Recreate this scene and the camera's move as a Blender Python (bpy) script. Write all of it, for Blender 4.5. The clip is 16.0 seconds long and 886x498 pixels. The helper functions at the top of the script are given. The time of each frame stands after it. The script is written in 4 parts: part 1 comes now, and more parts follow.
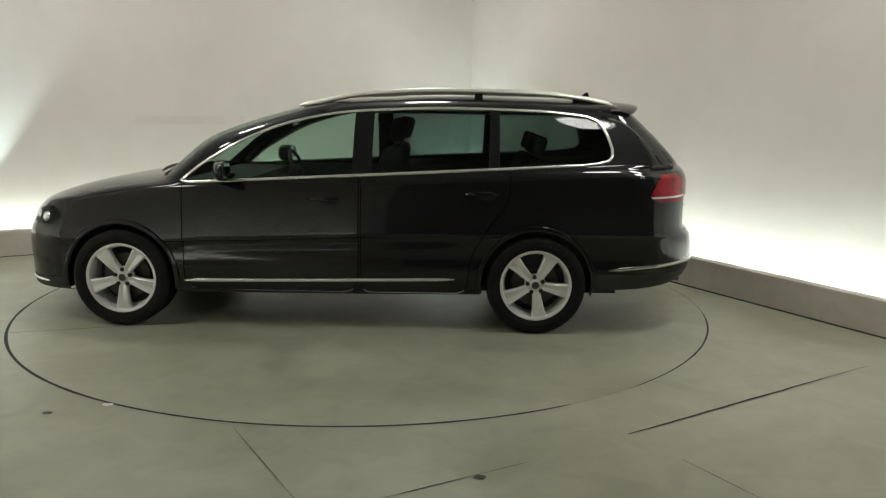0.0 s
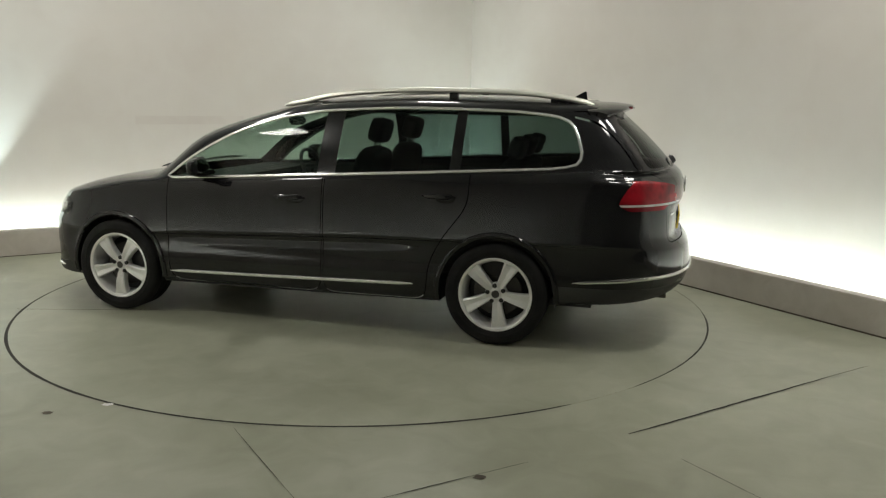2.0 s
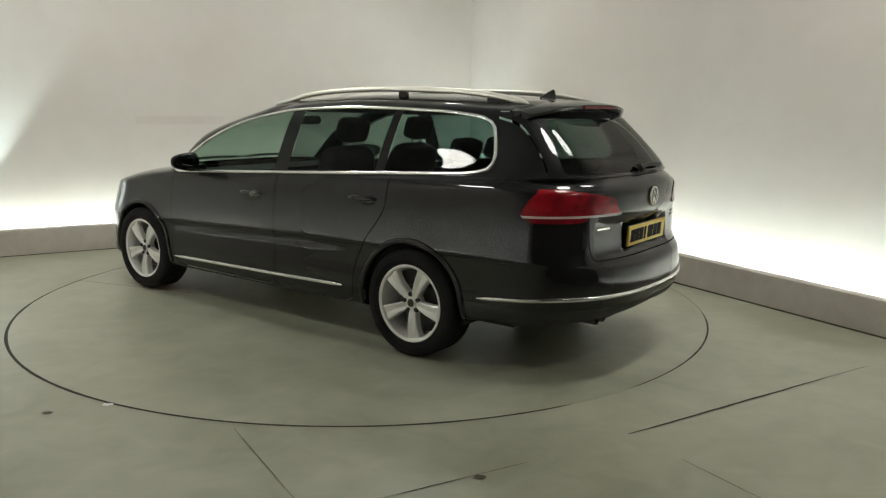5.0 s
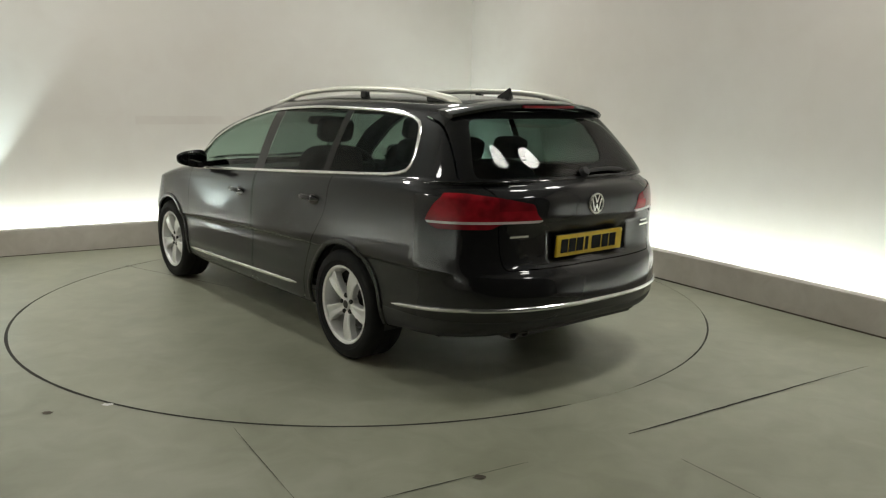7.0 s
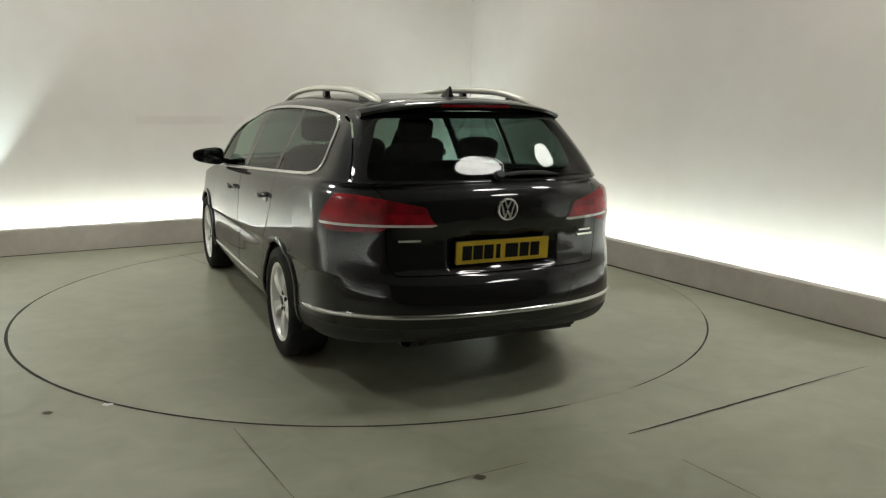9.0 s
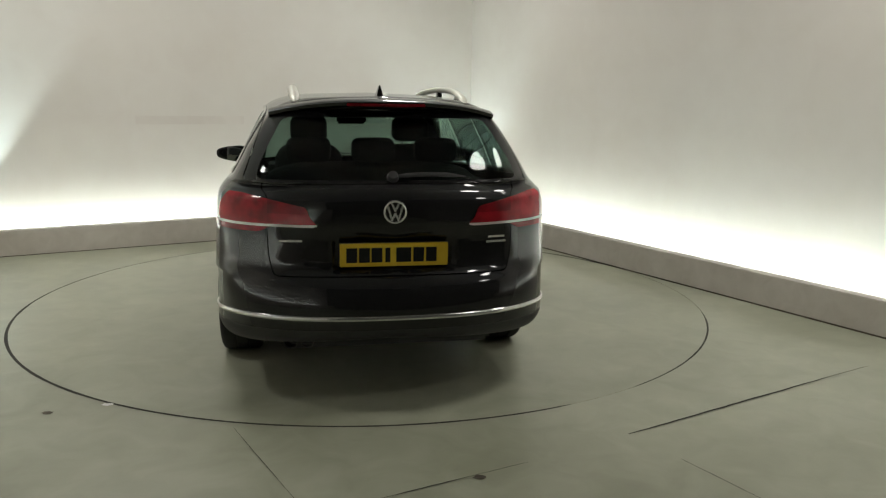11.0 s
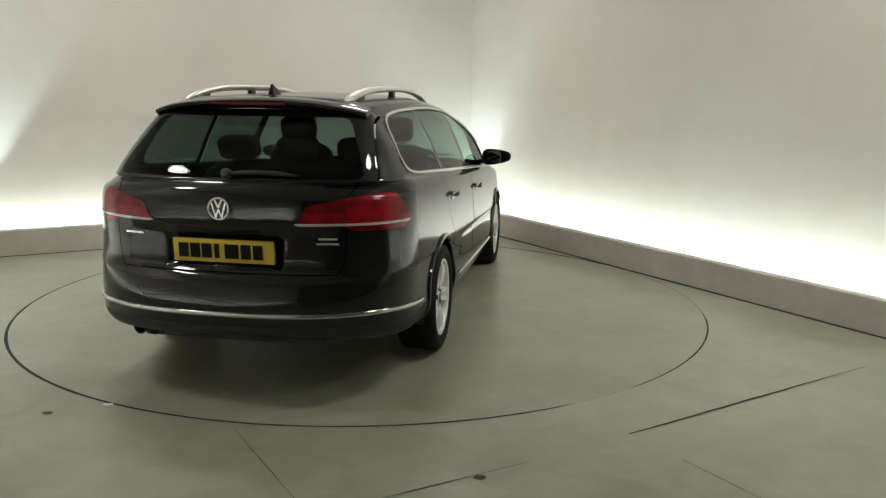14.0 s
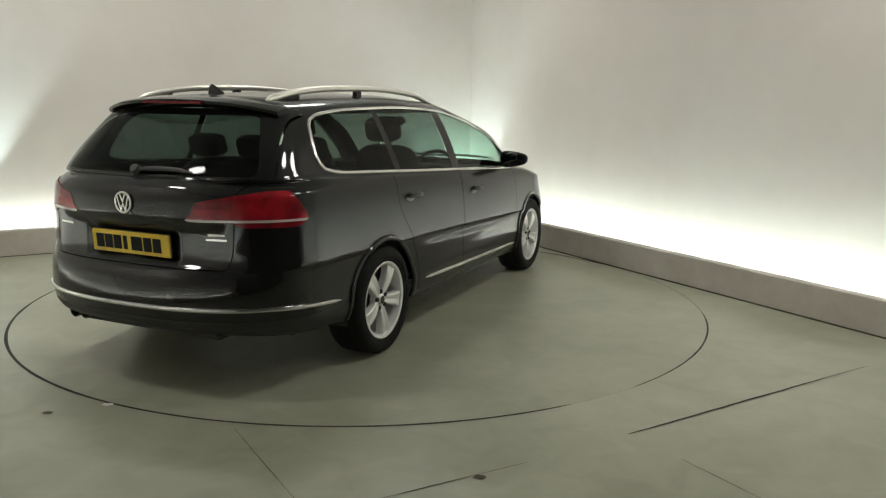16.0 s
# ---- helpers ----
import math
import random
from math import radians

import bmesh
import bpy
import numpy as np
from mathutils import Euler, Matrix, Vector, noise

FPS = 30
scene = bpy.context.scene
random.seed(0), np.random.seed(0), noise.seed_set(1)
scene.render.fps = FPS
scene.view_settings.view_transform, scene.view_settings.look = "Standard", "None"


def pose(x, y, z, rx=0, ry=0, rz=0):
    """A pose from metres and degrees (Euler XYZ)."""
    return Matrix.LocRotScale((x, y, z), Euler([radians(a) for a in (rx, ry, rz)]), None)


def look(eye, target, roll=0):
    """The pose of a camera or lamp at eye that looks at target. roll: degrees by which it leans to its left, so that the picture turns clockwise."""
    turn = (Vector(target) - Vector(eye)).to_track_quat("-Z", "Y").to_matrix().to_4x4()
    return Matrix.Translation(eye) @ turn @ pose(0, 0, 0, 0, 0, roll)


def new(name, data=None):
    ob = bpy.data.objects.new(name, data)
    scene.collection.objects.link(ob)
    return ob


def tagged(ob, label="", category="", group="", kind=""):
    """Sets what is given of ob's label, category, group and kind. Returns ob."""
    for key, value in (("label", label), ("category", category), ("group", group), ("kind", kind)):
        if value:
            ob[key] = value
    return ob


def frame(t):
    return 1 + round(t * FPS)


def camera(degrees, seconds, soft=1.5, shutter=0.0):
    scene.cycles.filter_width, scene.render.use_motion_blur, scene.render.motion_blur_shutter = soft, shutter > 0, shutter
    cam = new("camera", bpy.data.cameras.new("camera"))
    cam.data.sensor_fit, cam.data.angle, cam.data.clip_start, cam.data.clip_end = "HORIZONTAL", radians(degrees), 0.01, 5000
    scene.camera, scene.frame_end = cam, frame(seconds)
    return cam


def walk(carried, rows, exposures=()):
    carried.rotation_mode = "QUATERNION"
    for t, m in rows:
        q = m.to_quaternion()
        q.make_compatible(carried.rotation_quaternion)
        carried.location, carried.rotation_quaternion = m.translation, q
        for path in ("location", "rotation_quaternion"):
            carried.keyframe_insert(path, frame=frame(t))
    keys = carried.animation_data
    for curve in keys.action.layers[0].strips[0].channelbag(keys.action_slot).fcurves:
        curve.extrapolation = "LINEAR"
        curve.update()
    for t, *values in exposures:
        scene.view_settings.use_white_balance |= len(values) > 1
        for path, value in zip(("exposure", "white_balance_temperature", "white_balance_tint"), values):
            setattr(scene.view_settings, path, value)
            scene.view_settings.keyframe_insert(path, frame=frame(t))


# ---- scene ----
# ---------------------------------------------------------------- camera
SECONDS = 16.0
EYE = (0.0, -5.970, 1.480)
CAM_YAW, CAM_PITCH, CAM_ROLL = 5.497, -10.598, 0.781


def camera_pose():
    a, b = radians(CAM_YAW), radians(CAM_PITCH)
    way = Vector((math.sin(a) * math.cos(b), math.cos(a) * math.cos(b), math.sin(b)))
    return look(EYE, Vector(EYE) + way, CAM_ROLL)


cam = camera(59.05, SECONDS, soft=1.25)
walk(cam, [(0.0, camera_pose()), (SECONDS, camera_pose())], [(0.0, 0.0), (SECONDS, 0.0)])

# turntable turn, degrees: heading of the car at 0 s, and speed
HEAD0, SPEED = 173.15, -7.074
CAR_AT = (0.157, 0.089)
TABLE_R = 2.472
TABLE_AT = (0.014, -0.069)
TABLE_JOINTS = [((2.235, 1.148), (0.9, 0.74))]

# ---------------------------------------------------------------- world and lights
world = bpy.data.worlds.new("world")
scene.world = world
world.use_nodes = True
world.node_tree.nodes["Background"].inputs[0].default_value = (0.8, 0.85, 0.9, 1)
world.node_tree.nodes["Background"].inputs[1].default_value = 0.02

# room: two walls meet in a corner; inward directions and distances from the table's axis
ANG = 25.2                      # direction of the back wall
BACK_D, SIDE_D = 2.89, 2.465     # ledge faces
FRONT_D, FAR_D = 6.6, 4.6       # walls behind the camera
LEDGE_H, LEDGE_T, GAP, GAP_E = 0.245, 0.10, 0.30, 0.44
WALL_H = 4.2
ca, sa = math.cos(radians(ANG)), math.sin(radians(ANG))


def room(a, b, z=0.0):
    """Room coordinates: a along the back wall towards the corner, b towards the back wall."""
    return Vector((ca * a - sa * b, sa * a + ca * b, z))


def area_lamp(name, a, b, z, size, power, color, shape="DISK", spread=180):
    d = bpy.data.lights.new(name, "AREA")
    d.shape, d.size, d.energy, d.color = shape, size, power, color
    d.spread = radians(spread)
    ob = new(name, d)
    p = room(a, b, z)
    ob.matrix_basis = look(p, p + Vector((0.001, 0, -1)))
    return ob


LAMPS = [(0.95, -2.75), (2.2, -2.4), (1.6, -5.2), (-3.6, -0.6), (1.2, 1.4), (-1.6, 1.4)]
for a, b in LAMPS:
    area_lamp("ceiling_lamp_light", a, b, 3.93, 0.62, (26 if a > 0 else 37) * (1.2 if b > 0 else 1.0), (1.0, 0.985, 0.915))
STRIP_POWER = 40.5
UPLIGHTS = [(SIDE_D + 0.20, BACK_D + 0.17, 108, 36), (-2.78, BACK_D + 0.17, 205, 35)]
for a, b, power, half in UPLIGHTS:
    d = bpy.data.lights.new("uplight_beam", "SPOT")
    d.energy, d.color, d.spot_size, d.spot_blend, d.shadow_soft_size = power, (0.80, 1.0, 1.02), radians(2 * half), 0.40, 0.02
    p = room(a, b, 0.11)
    new("uplight_beam", d).matrix_basis = look(p, p + Vector((0.001, 0, 1)))


# ---------------------------------------------------------------- materials
def material(name, base, rough=0.5, metal=0.0, coat=0.0, **more):
    m = bpy.data.materials.new(name)
    m.use_nodes = True
    b = m.node_tree.nodes["Principled BSDF"]
    b.inputs["Base Color"].default_value = (*base, 1)
    b.inputs["Roughness"].default_value = rough
    b.inputs["Metallic"].default_value = metal
    b.inputs["Coat Weight"].default_value = coat
    for key, value in more.items():
        b.inputs[key.replace("_", " ")].default_value = value
    return m


def vary(m, low, high, scale, detail=4.0, amount=0.0, rough=None, fine_scale=0.0, mid=0.0):
    """Broad stains between two colours, smaller smudges by the share mid, and a fine grain that gives relief."""
    t = m.node_tree
    b = t.nodes["Principled BSDF"]
    co = t.nodes.new("ShaderNodeTexCoord")
    n = t.nodes.new("ShaderNodeTexNoise")
    n.inputs["Scale"].default_value, n.inputs["Detail"].default_value = scale, detail
    t.links.new(co.outputs["Object"], n.inputs["Vector"])
    r = t.nodes.new("ShaderNodeValToRGB")
    r.color_ramp.elements[0].position, r.color_ramp.elements[1].position = 0.35, 0.68
    r.color_ramp.elements[0].color, r.color_ramp.elements[1].color = (*low, 1), (*high, 1)
    fac = n.outputs["Fac"]
    if mid:
        k = t.nodes.new("ShaderNodeTexNoise")
        k.inputs["Scale"].default_value, k.inputs["Detail"].default_value, k.inputs["Distortion"].default_value = scale * 4.3, 6, 0.8
        t.links.new(co.outputs["Object"], k.inputs["Vector"])
        mx = t.nodes.new("ShaderNodeMix")
        mx.inputs["Factor"].default_value = mid
        t.links.new(fac, mx.inputs["A"])
        t.links.new(k.outputs["Fac"], mx.inputs["B"])
        fac = mx.outputs["Result"]
    t.links.new(fac, r.inputs["Fac"])
    t.links.new(r.outputs["Color"], b.inputs["Base Color"])
    g = t.nodes.new("ShaderNodeTexNoise")
    g.inputs["Scale"].default_value = fine_scale or scale * 30
    g.inputs["Detail"].default_value = 3
    t.links.new(co.outputs["Object"], g.inputs["Vector"])
    if amount:
        bump = t.nodes.new("ShaderNodeBump")
        bump.inputs["Strength"].default_value, bump.inputs["Distance"].default_value = amount, 0.002
        t.links.new(g.outputs["Fac"], bump.inputs["Height"])
        t.links.new(bump.outputs["Normal"], b.inputs["Normal"])
    if rough:
        mr = t.nodes.new("ShaderNodeMapRange")
        mr.inputs["To Min"].default_value, mr.inputs["To Max"].default_value = rough
        t.links.new(fac, mr.inputs["Value"])
        t.links.new(mr.outputs["Result"], b.inputs["Roughness"])
    return m


FLOOR = vary(material("painted_concrete", (0.4, 0.4, 0.35), 0.4), (0.262, 0.268, 0.195), (0.390, 0.398, 0.308), 1.1, 6, 0.08, (0.25, 0.48), fine_scale=60, mid=0.42)
WALL = vary(material("wall_paint", (0.7, 0.66, 0.6), 0.75), (0.640, 0.603, 0.556), (0.696, 0.670, 0.627), 0.7, 4, 0.10, fine_scale=90, mid=0.3)
STRIP_PAINT = vary(material("strip_paint", (0.6, 0.56, 0.52), 0.75), (0.605, 0.562, 0.520), (0.662, 0.625, 0.580), 3.0, 4, 0.10, fine_scale=90)
LEDGE = vary(material("ledge_paint", (0.6, 0.56, 0.5), 0.7), (0.475, 0.435, 0.385), (0.60, 0.56, 0.51), 1.6, 5, 0.15, fine_scale=80, mid=0.45)
DARK_WALL = vary(material("dark_wall_paint", (0.1, 0.1, 0.1), 0.8), (0.085, 0.083, 0.08), (0.11, 0.108, 0.10), 1.0, 3, 0.1)
CEILING = vary(material("ceiling_paint", (0.3, 0.3, 0.3), 0.8), (0.32, 0.31, 0.29), (0.36, 0.35, 0.33), 1.0, 3, 0.1)
JOINT = material("joint_gap", (0.03, 0.028, 0.022), 0.9)
SCUFF = vary(material("dirt", (0.06, 0.05, 0.033), 0.9), (0.030, 0.024, 0.016), (0.13, 0.11, 0.08), 3.0, 5, mid=0.5)
LAMP_GREY = material("lamp_reflector", (0.14, 0.145, 0.15), 0.3, 0.4)
SEAM = material("dark_seam", (0.003, 0.003, 0.003), 1.0, Specular_IOR_Level=0.0)
PAINT = material("black_pearl_paint", (0.0080, 0.0080, 0.0088), 0.42, 0.30, 0.85, Coat_Roughness=0.05, Specular_IOR_Level=0.05)
PLASTIC = vary(material("black_plastic", (0.02, 0.02, 0.02), 0.55), (0.014, 0.014, 0.014), (0.022, 0.022, 0.022), 6, 3, 0.2, fine_scale=500)
GLOSS_BLACK = material("gloss_black", (0.01, 0.01, 0.01), 0.16, 0.0, 0.15, Specular_IOR_Level=0.3)
RUBBER = vary(material("tyre_rubber", (0.02, 0.02, 0.02), 0.75, Specular_IOR_Level=0.2), (0.008, 0.008, 0.008), (0.014, 0.0135, 0.013), 9, 4, 0.25, fine_scale=160)
CHROME = material("bright_chrome", (0.92, 0.92, 0.90), 0.20, 0.78)
STRIP_CHROME = material("dark_chrome", (0.62, 0.62, 0.61), 0.16, 1.0)
RAIL = material("brushed_aluminium", (0.88, 0.86, 0.78), 0.36, 0.45)
ALLOY = vary(material("silver_alloy", (0.6, 0.6, 0.6), 0.35, 0.35), (0.74, 0.74, 0.73), (0.83, 0.83, 0.82), 5, 3, 0.0)
STEEL = material("dull_steel", (0.09, 0.085, 0.08), 0.5, 0.8)
TRIM = vary(material("interior_fabric", (0.03, 0.03, 0.03), 0.9), (0.022, 0.022, 0.023), (0.036, 0.035, 0.034), 8, 4, 0.3, fine_scale=300)
LINING = material("headlining", (0.20, 0.19, 0.17), 0.9)
RED = vary(material("red_lens", (0.30, 0.006, 0.016), 0.16, 0.0, 0.15, Coat_Roughness=0.05, Specular_IOR_Level=0.35), (0.19, 0.004, 0.010), (0.42, 0.009, 0.020), 11, 2)
RED_DARK = vary(material("dark_red_lens", (0.21, 0.005, 0.012), 0.16, 0.0, 0.15, Coat_Roughness=0.05, Specular_IOR_Level=0.35), (0.13, 0.003, 0.008), (0.27, 0.006, 0.014), 11, 2)
CLEAR = material("clear_lens", (0.70, 0.62, 0.60), 0.2, 0.0, 0.3)
YELLOW = vary(material("yellow_plate", (0.72, 0.50, 0.02), 0.4), (0.66, 0.45, 0.02), (0.75, 0.53, 0.03), 12, 3)
INK = material("plate_ink", (0.007, 0.007, 0.007), 0.7, Specular_IOR_Level=0.2)
MIRROR = material("mirror_glass", (0.22, 0.23, 0.23), 0.03, 1.0)
WHITE = material("white_mark", (0.75, 0.75, 0.73), 0.5)


def glass(name, tint, dark):
    m = bpy.data.materials.new(name)
    m.use_nodes = True
    t = m.node_tree
    t.nodes.remove(t.nodes["Principled BSDF"])
    out = t.nodes["Material Output"]
    tr, gl, mix, lw, pw, ml = (t.nodes.new(k) for k in ("ShaderNodeBsdfTransparent", "ShaderNodeBsdfGlossy", "ShaderNodeMixShader", "ShaderNodeLayerWeight", "ShaderNodeMath", "ShaderNodeMath"))
    tr.inputs["Color"].default_value = (*[c * dark for c in tint], 1)
    gl.inputs["Roughness"].default_value = 0.015
    pw.operation, pw.inputs[1].default_value = "POWER", 4.5
    ml.operation, ml.inputs[1].default_value, ml.inputs[2].default_value = "MULTIPLY_ADD", 0.66, 0.028
    lw.inputs["Blend"].default_value = 0.5
    t.links.new(lw.outputs["Facing"], pw.inputs[0])
    t.links.new(pw.outputs[0], ml.inputs[0])
    t.links.new(ml.outputs[0], mix.inputs[0])
    t.links.new(tr.outputs[0], mix.inputs[1])
    t.links.new(gl.outputs[0], mix.inputs[2])
    t.links.new(mix.outputs[0], out.inputs[0])
    return m


GLASS = glass("green_tinted_glass", (0.82, 1.0, 0.90), 0.66)
PRIVACY = glass("dark_tinted_glass", (0.78, 1.0, 0.91), 0.29)
LENS = glass("lamp_cover_glass", (1, 1, 1), 0.95)


def emitter(name, color, strength):
    m = bpy.data.materials.new(name)
    m.use_nodes = True
    b = m.node_tree.nodes["Principled BSDF"]
    b.inputs["Base Color"].default_value = (0.9, 0.9, 0.9, 1)
    b.inputs["Emission Color"].default_value = (*color, 1)
    b.inputs["Emission Strength"].default_value = strength
    return m


TUBE = emitter("strip_light_glow", (0.89, 1.0, 1.0), STRIP_POWER)


# ---------------------------------------------------------------- mesh helpers
def mesh_of(bm, name, mat, smooth=True, angle=35):
    me = bpy.data.meshes.new(name)
    bmesh.ops.recalc_face_normals(bm, faces=bm.faces)
    for f in bm.faces:
        f.smooth = smooth
    for e in bm.edges:
        if len(e.link_faces) == 2 and e.calc_face_angle(0) > radians(angle):
            e.smooth = False
    bm.to_mesh(me)
    bm.free()
    me.materials.append(mat)
    return me


def part(name, bm, mat, parent=None, label="", smooth=True, angle=35):
    ob = new(name, mesh_of(bm, name, mat, smooth, angle))
    if parent:
        ob.parent = parent
    return tagged(ob, label) if label else ob


def thing(name, label, category, group="", kind="", at=None):
    ob = new(name)
    if at is not None:
        ob.matrix_basis = at
    return tagged(ob, label, category, group, kind)


def box(bm, lo, hi, bevel=0.0, turn=None):
    r = bmesh.ops.create_cube(bm, size=1)
    vs = r["verts"]
    for v in vs:
        v.co = Vector([(a + b) / 2 + c * (b - a) for a, b, c in zip(lo, hi, v.co)])
    if bevel:
        es = list({e for v in vs for e in v.link_edges})
        vs = list({v for f in bmesh.ops.bevel(bm, geom=es, offset=bevel, segments=2, affect="EDGES")["faces"] for v in f.verts} | {v for v in vs if v.is_valid})
    if turn:
        bmesh.ops.transform(bm, matrix=turn, verts=vs)
    return vs


def boxed(lo, hi, bevel=0.0, turn=None):
    bm = bmesh.new()
    box(bm, lo, hi, bevel, turn)
    return bm


def lathe(profile, n=48, axis="y", closed=False):
    """A surface of revolution from (radius, along) pairs."""
    bm = bmesh.new()
    rings = []
    for i in range(n):
        a = 2 * math.pi * i / n
        row = []
        for r, s in profile:
            c, d = r * math.cos(a), r * math.sin(a)
            row.append(bm.verts.new({"y": (c, s, d), "z": (c, d, s), "x": (s, c, d)}[axis]))
        rings.append(row)
    m = len(profile)
    for i in range(n):
        p, q = rings[i], rings[(i + 1) % n]
        for k in range(m if closed else m - 1):
            bm.faces.new((p[k], p[(k + 1) % m], q[(k + 1) % m], q[k]))
    bmesh.ops.remove_doubles(bm, verts=bm.verts, dist=1e-5)
    return bm


def sweep(path, ups, half_w, half_h, closed=False, n=8, taper=0.0):
    """A rounded bar along a path; ups gives the outward direction at each point."""
    bm = bmesh.new()
    rows = []
    count = len(path)
    for i, (p, up) in enumerate(zip(path, ups)):
        a = path[(i - 1) % count] if (closed or i) else p
        b = path[(i + 1) % count] if (closed or i < count - 1) else p
        t = (Vector(b) - Vector(a)).normalized()
        up = Vector(up)
        up = (up - t * up.dot(t)).normalized()
        side = t.cross(up)
        k = 1.0
        if taper and not closed:
            e = min(i, count - 1 - i) / max(1, taper * count)
            k = min(1.0, 0.25 + 0.75 * e)
        rows.append([bm.verts.new(Vector(p) + side * half_w * k * math.cos(2 * math.pi * j / n) + up * half_h * k * math.sin(2 * math.pi * j / n)) for j in range(n)])
    for i in range(count if closed else count - 1):
        p, q = rows[i], rows[(i + 1) % count]
        for j in range(n):
            bm.faces.new((p[j], p[(j + 1) % n], q[(j + 1) % n], q[j]))
    if not closed:
        bm.faces.new(rows[0][::-1])
        bm.faces.new(rows[-1])
    return bm


def poly_prism(points, depth, bevel=0.0):
    """A flat outline in (x, y), raised to depth along z."""
    bm = bmesh.new()
    vs = [bm.verts.new((x, y, 0)) for x, y in points]
    f = bm.faces.new(vs)
    r = bmesh.ops.extrude_face_region(bm, geom=[f])
    up = [g for g in r["geom"] if isinstance(g, bmesh.types.BMVert)]
    bmesh.ops.translate(bm, verts=up, vec=(0, 0, depth))
    if bevel:
        es = [e for e in bm.edges if all(v in up for v in e.verts)]
        bmesh.ops.bevel(bm, geom=es, offset=bevel, segments=2, affect="EDGES")
    return bm


def curve(keys, x):
    """Smooth monotone interpolation through (x, value) keys in falling or rising order of x."""
    ks = sorted(keys)
    if x <= ks[0][0]:
        return ks[0][1]
    if x >= ks[-1][0]:
        return ks[-1][1]
    sl = [(b[1] - a[1]) / (b[0] - a[0]) for a, b in zip(ks, ks[1:])]
    m = [sl[0]] + [0 if p * q <= 0 else 2 * p * q / (p + q) for p, q in zip(sl, sl[1:])] + [sl[-1]]
    for i in range(len(ks) - 1):
        if x <= ks[i + 1][0]:
            h = ks[i + 1][0] - ks[i][0]
            t = (x - ks[i][0]) / h
            return (ks[i][1] * (1 + 2 * t) * (1 - t) ** 2 + m[i] * h * t * (1 - t) ** 2
                    + ks[i + 1][1] * t * t * (3 - 2 * t) - m[i + 1] * h * t * t * (1 - t))


# ---------------------------------------------------------------- the room
def wall_box(name, a0, a1, b0, b1, z0, z1, mat, label="", bevel=0.0):
    bm = bmesh.new()
    vs = box(bm, (a0, b0, z0), (a1, b1, z1), bevel)
    bmesh.ops.transform(bm, matrix=Matrix.Rotation(radians(ANG), 4, "Z"), verts=bm.verts)
    ob = part(name, bm, mat, None, label, smooth=bevel > 0)
    return tagged(ob, kind="structure")


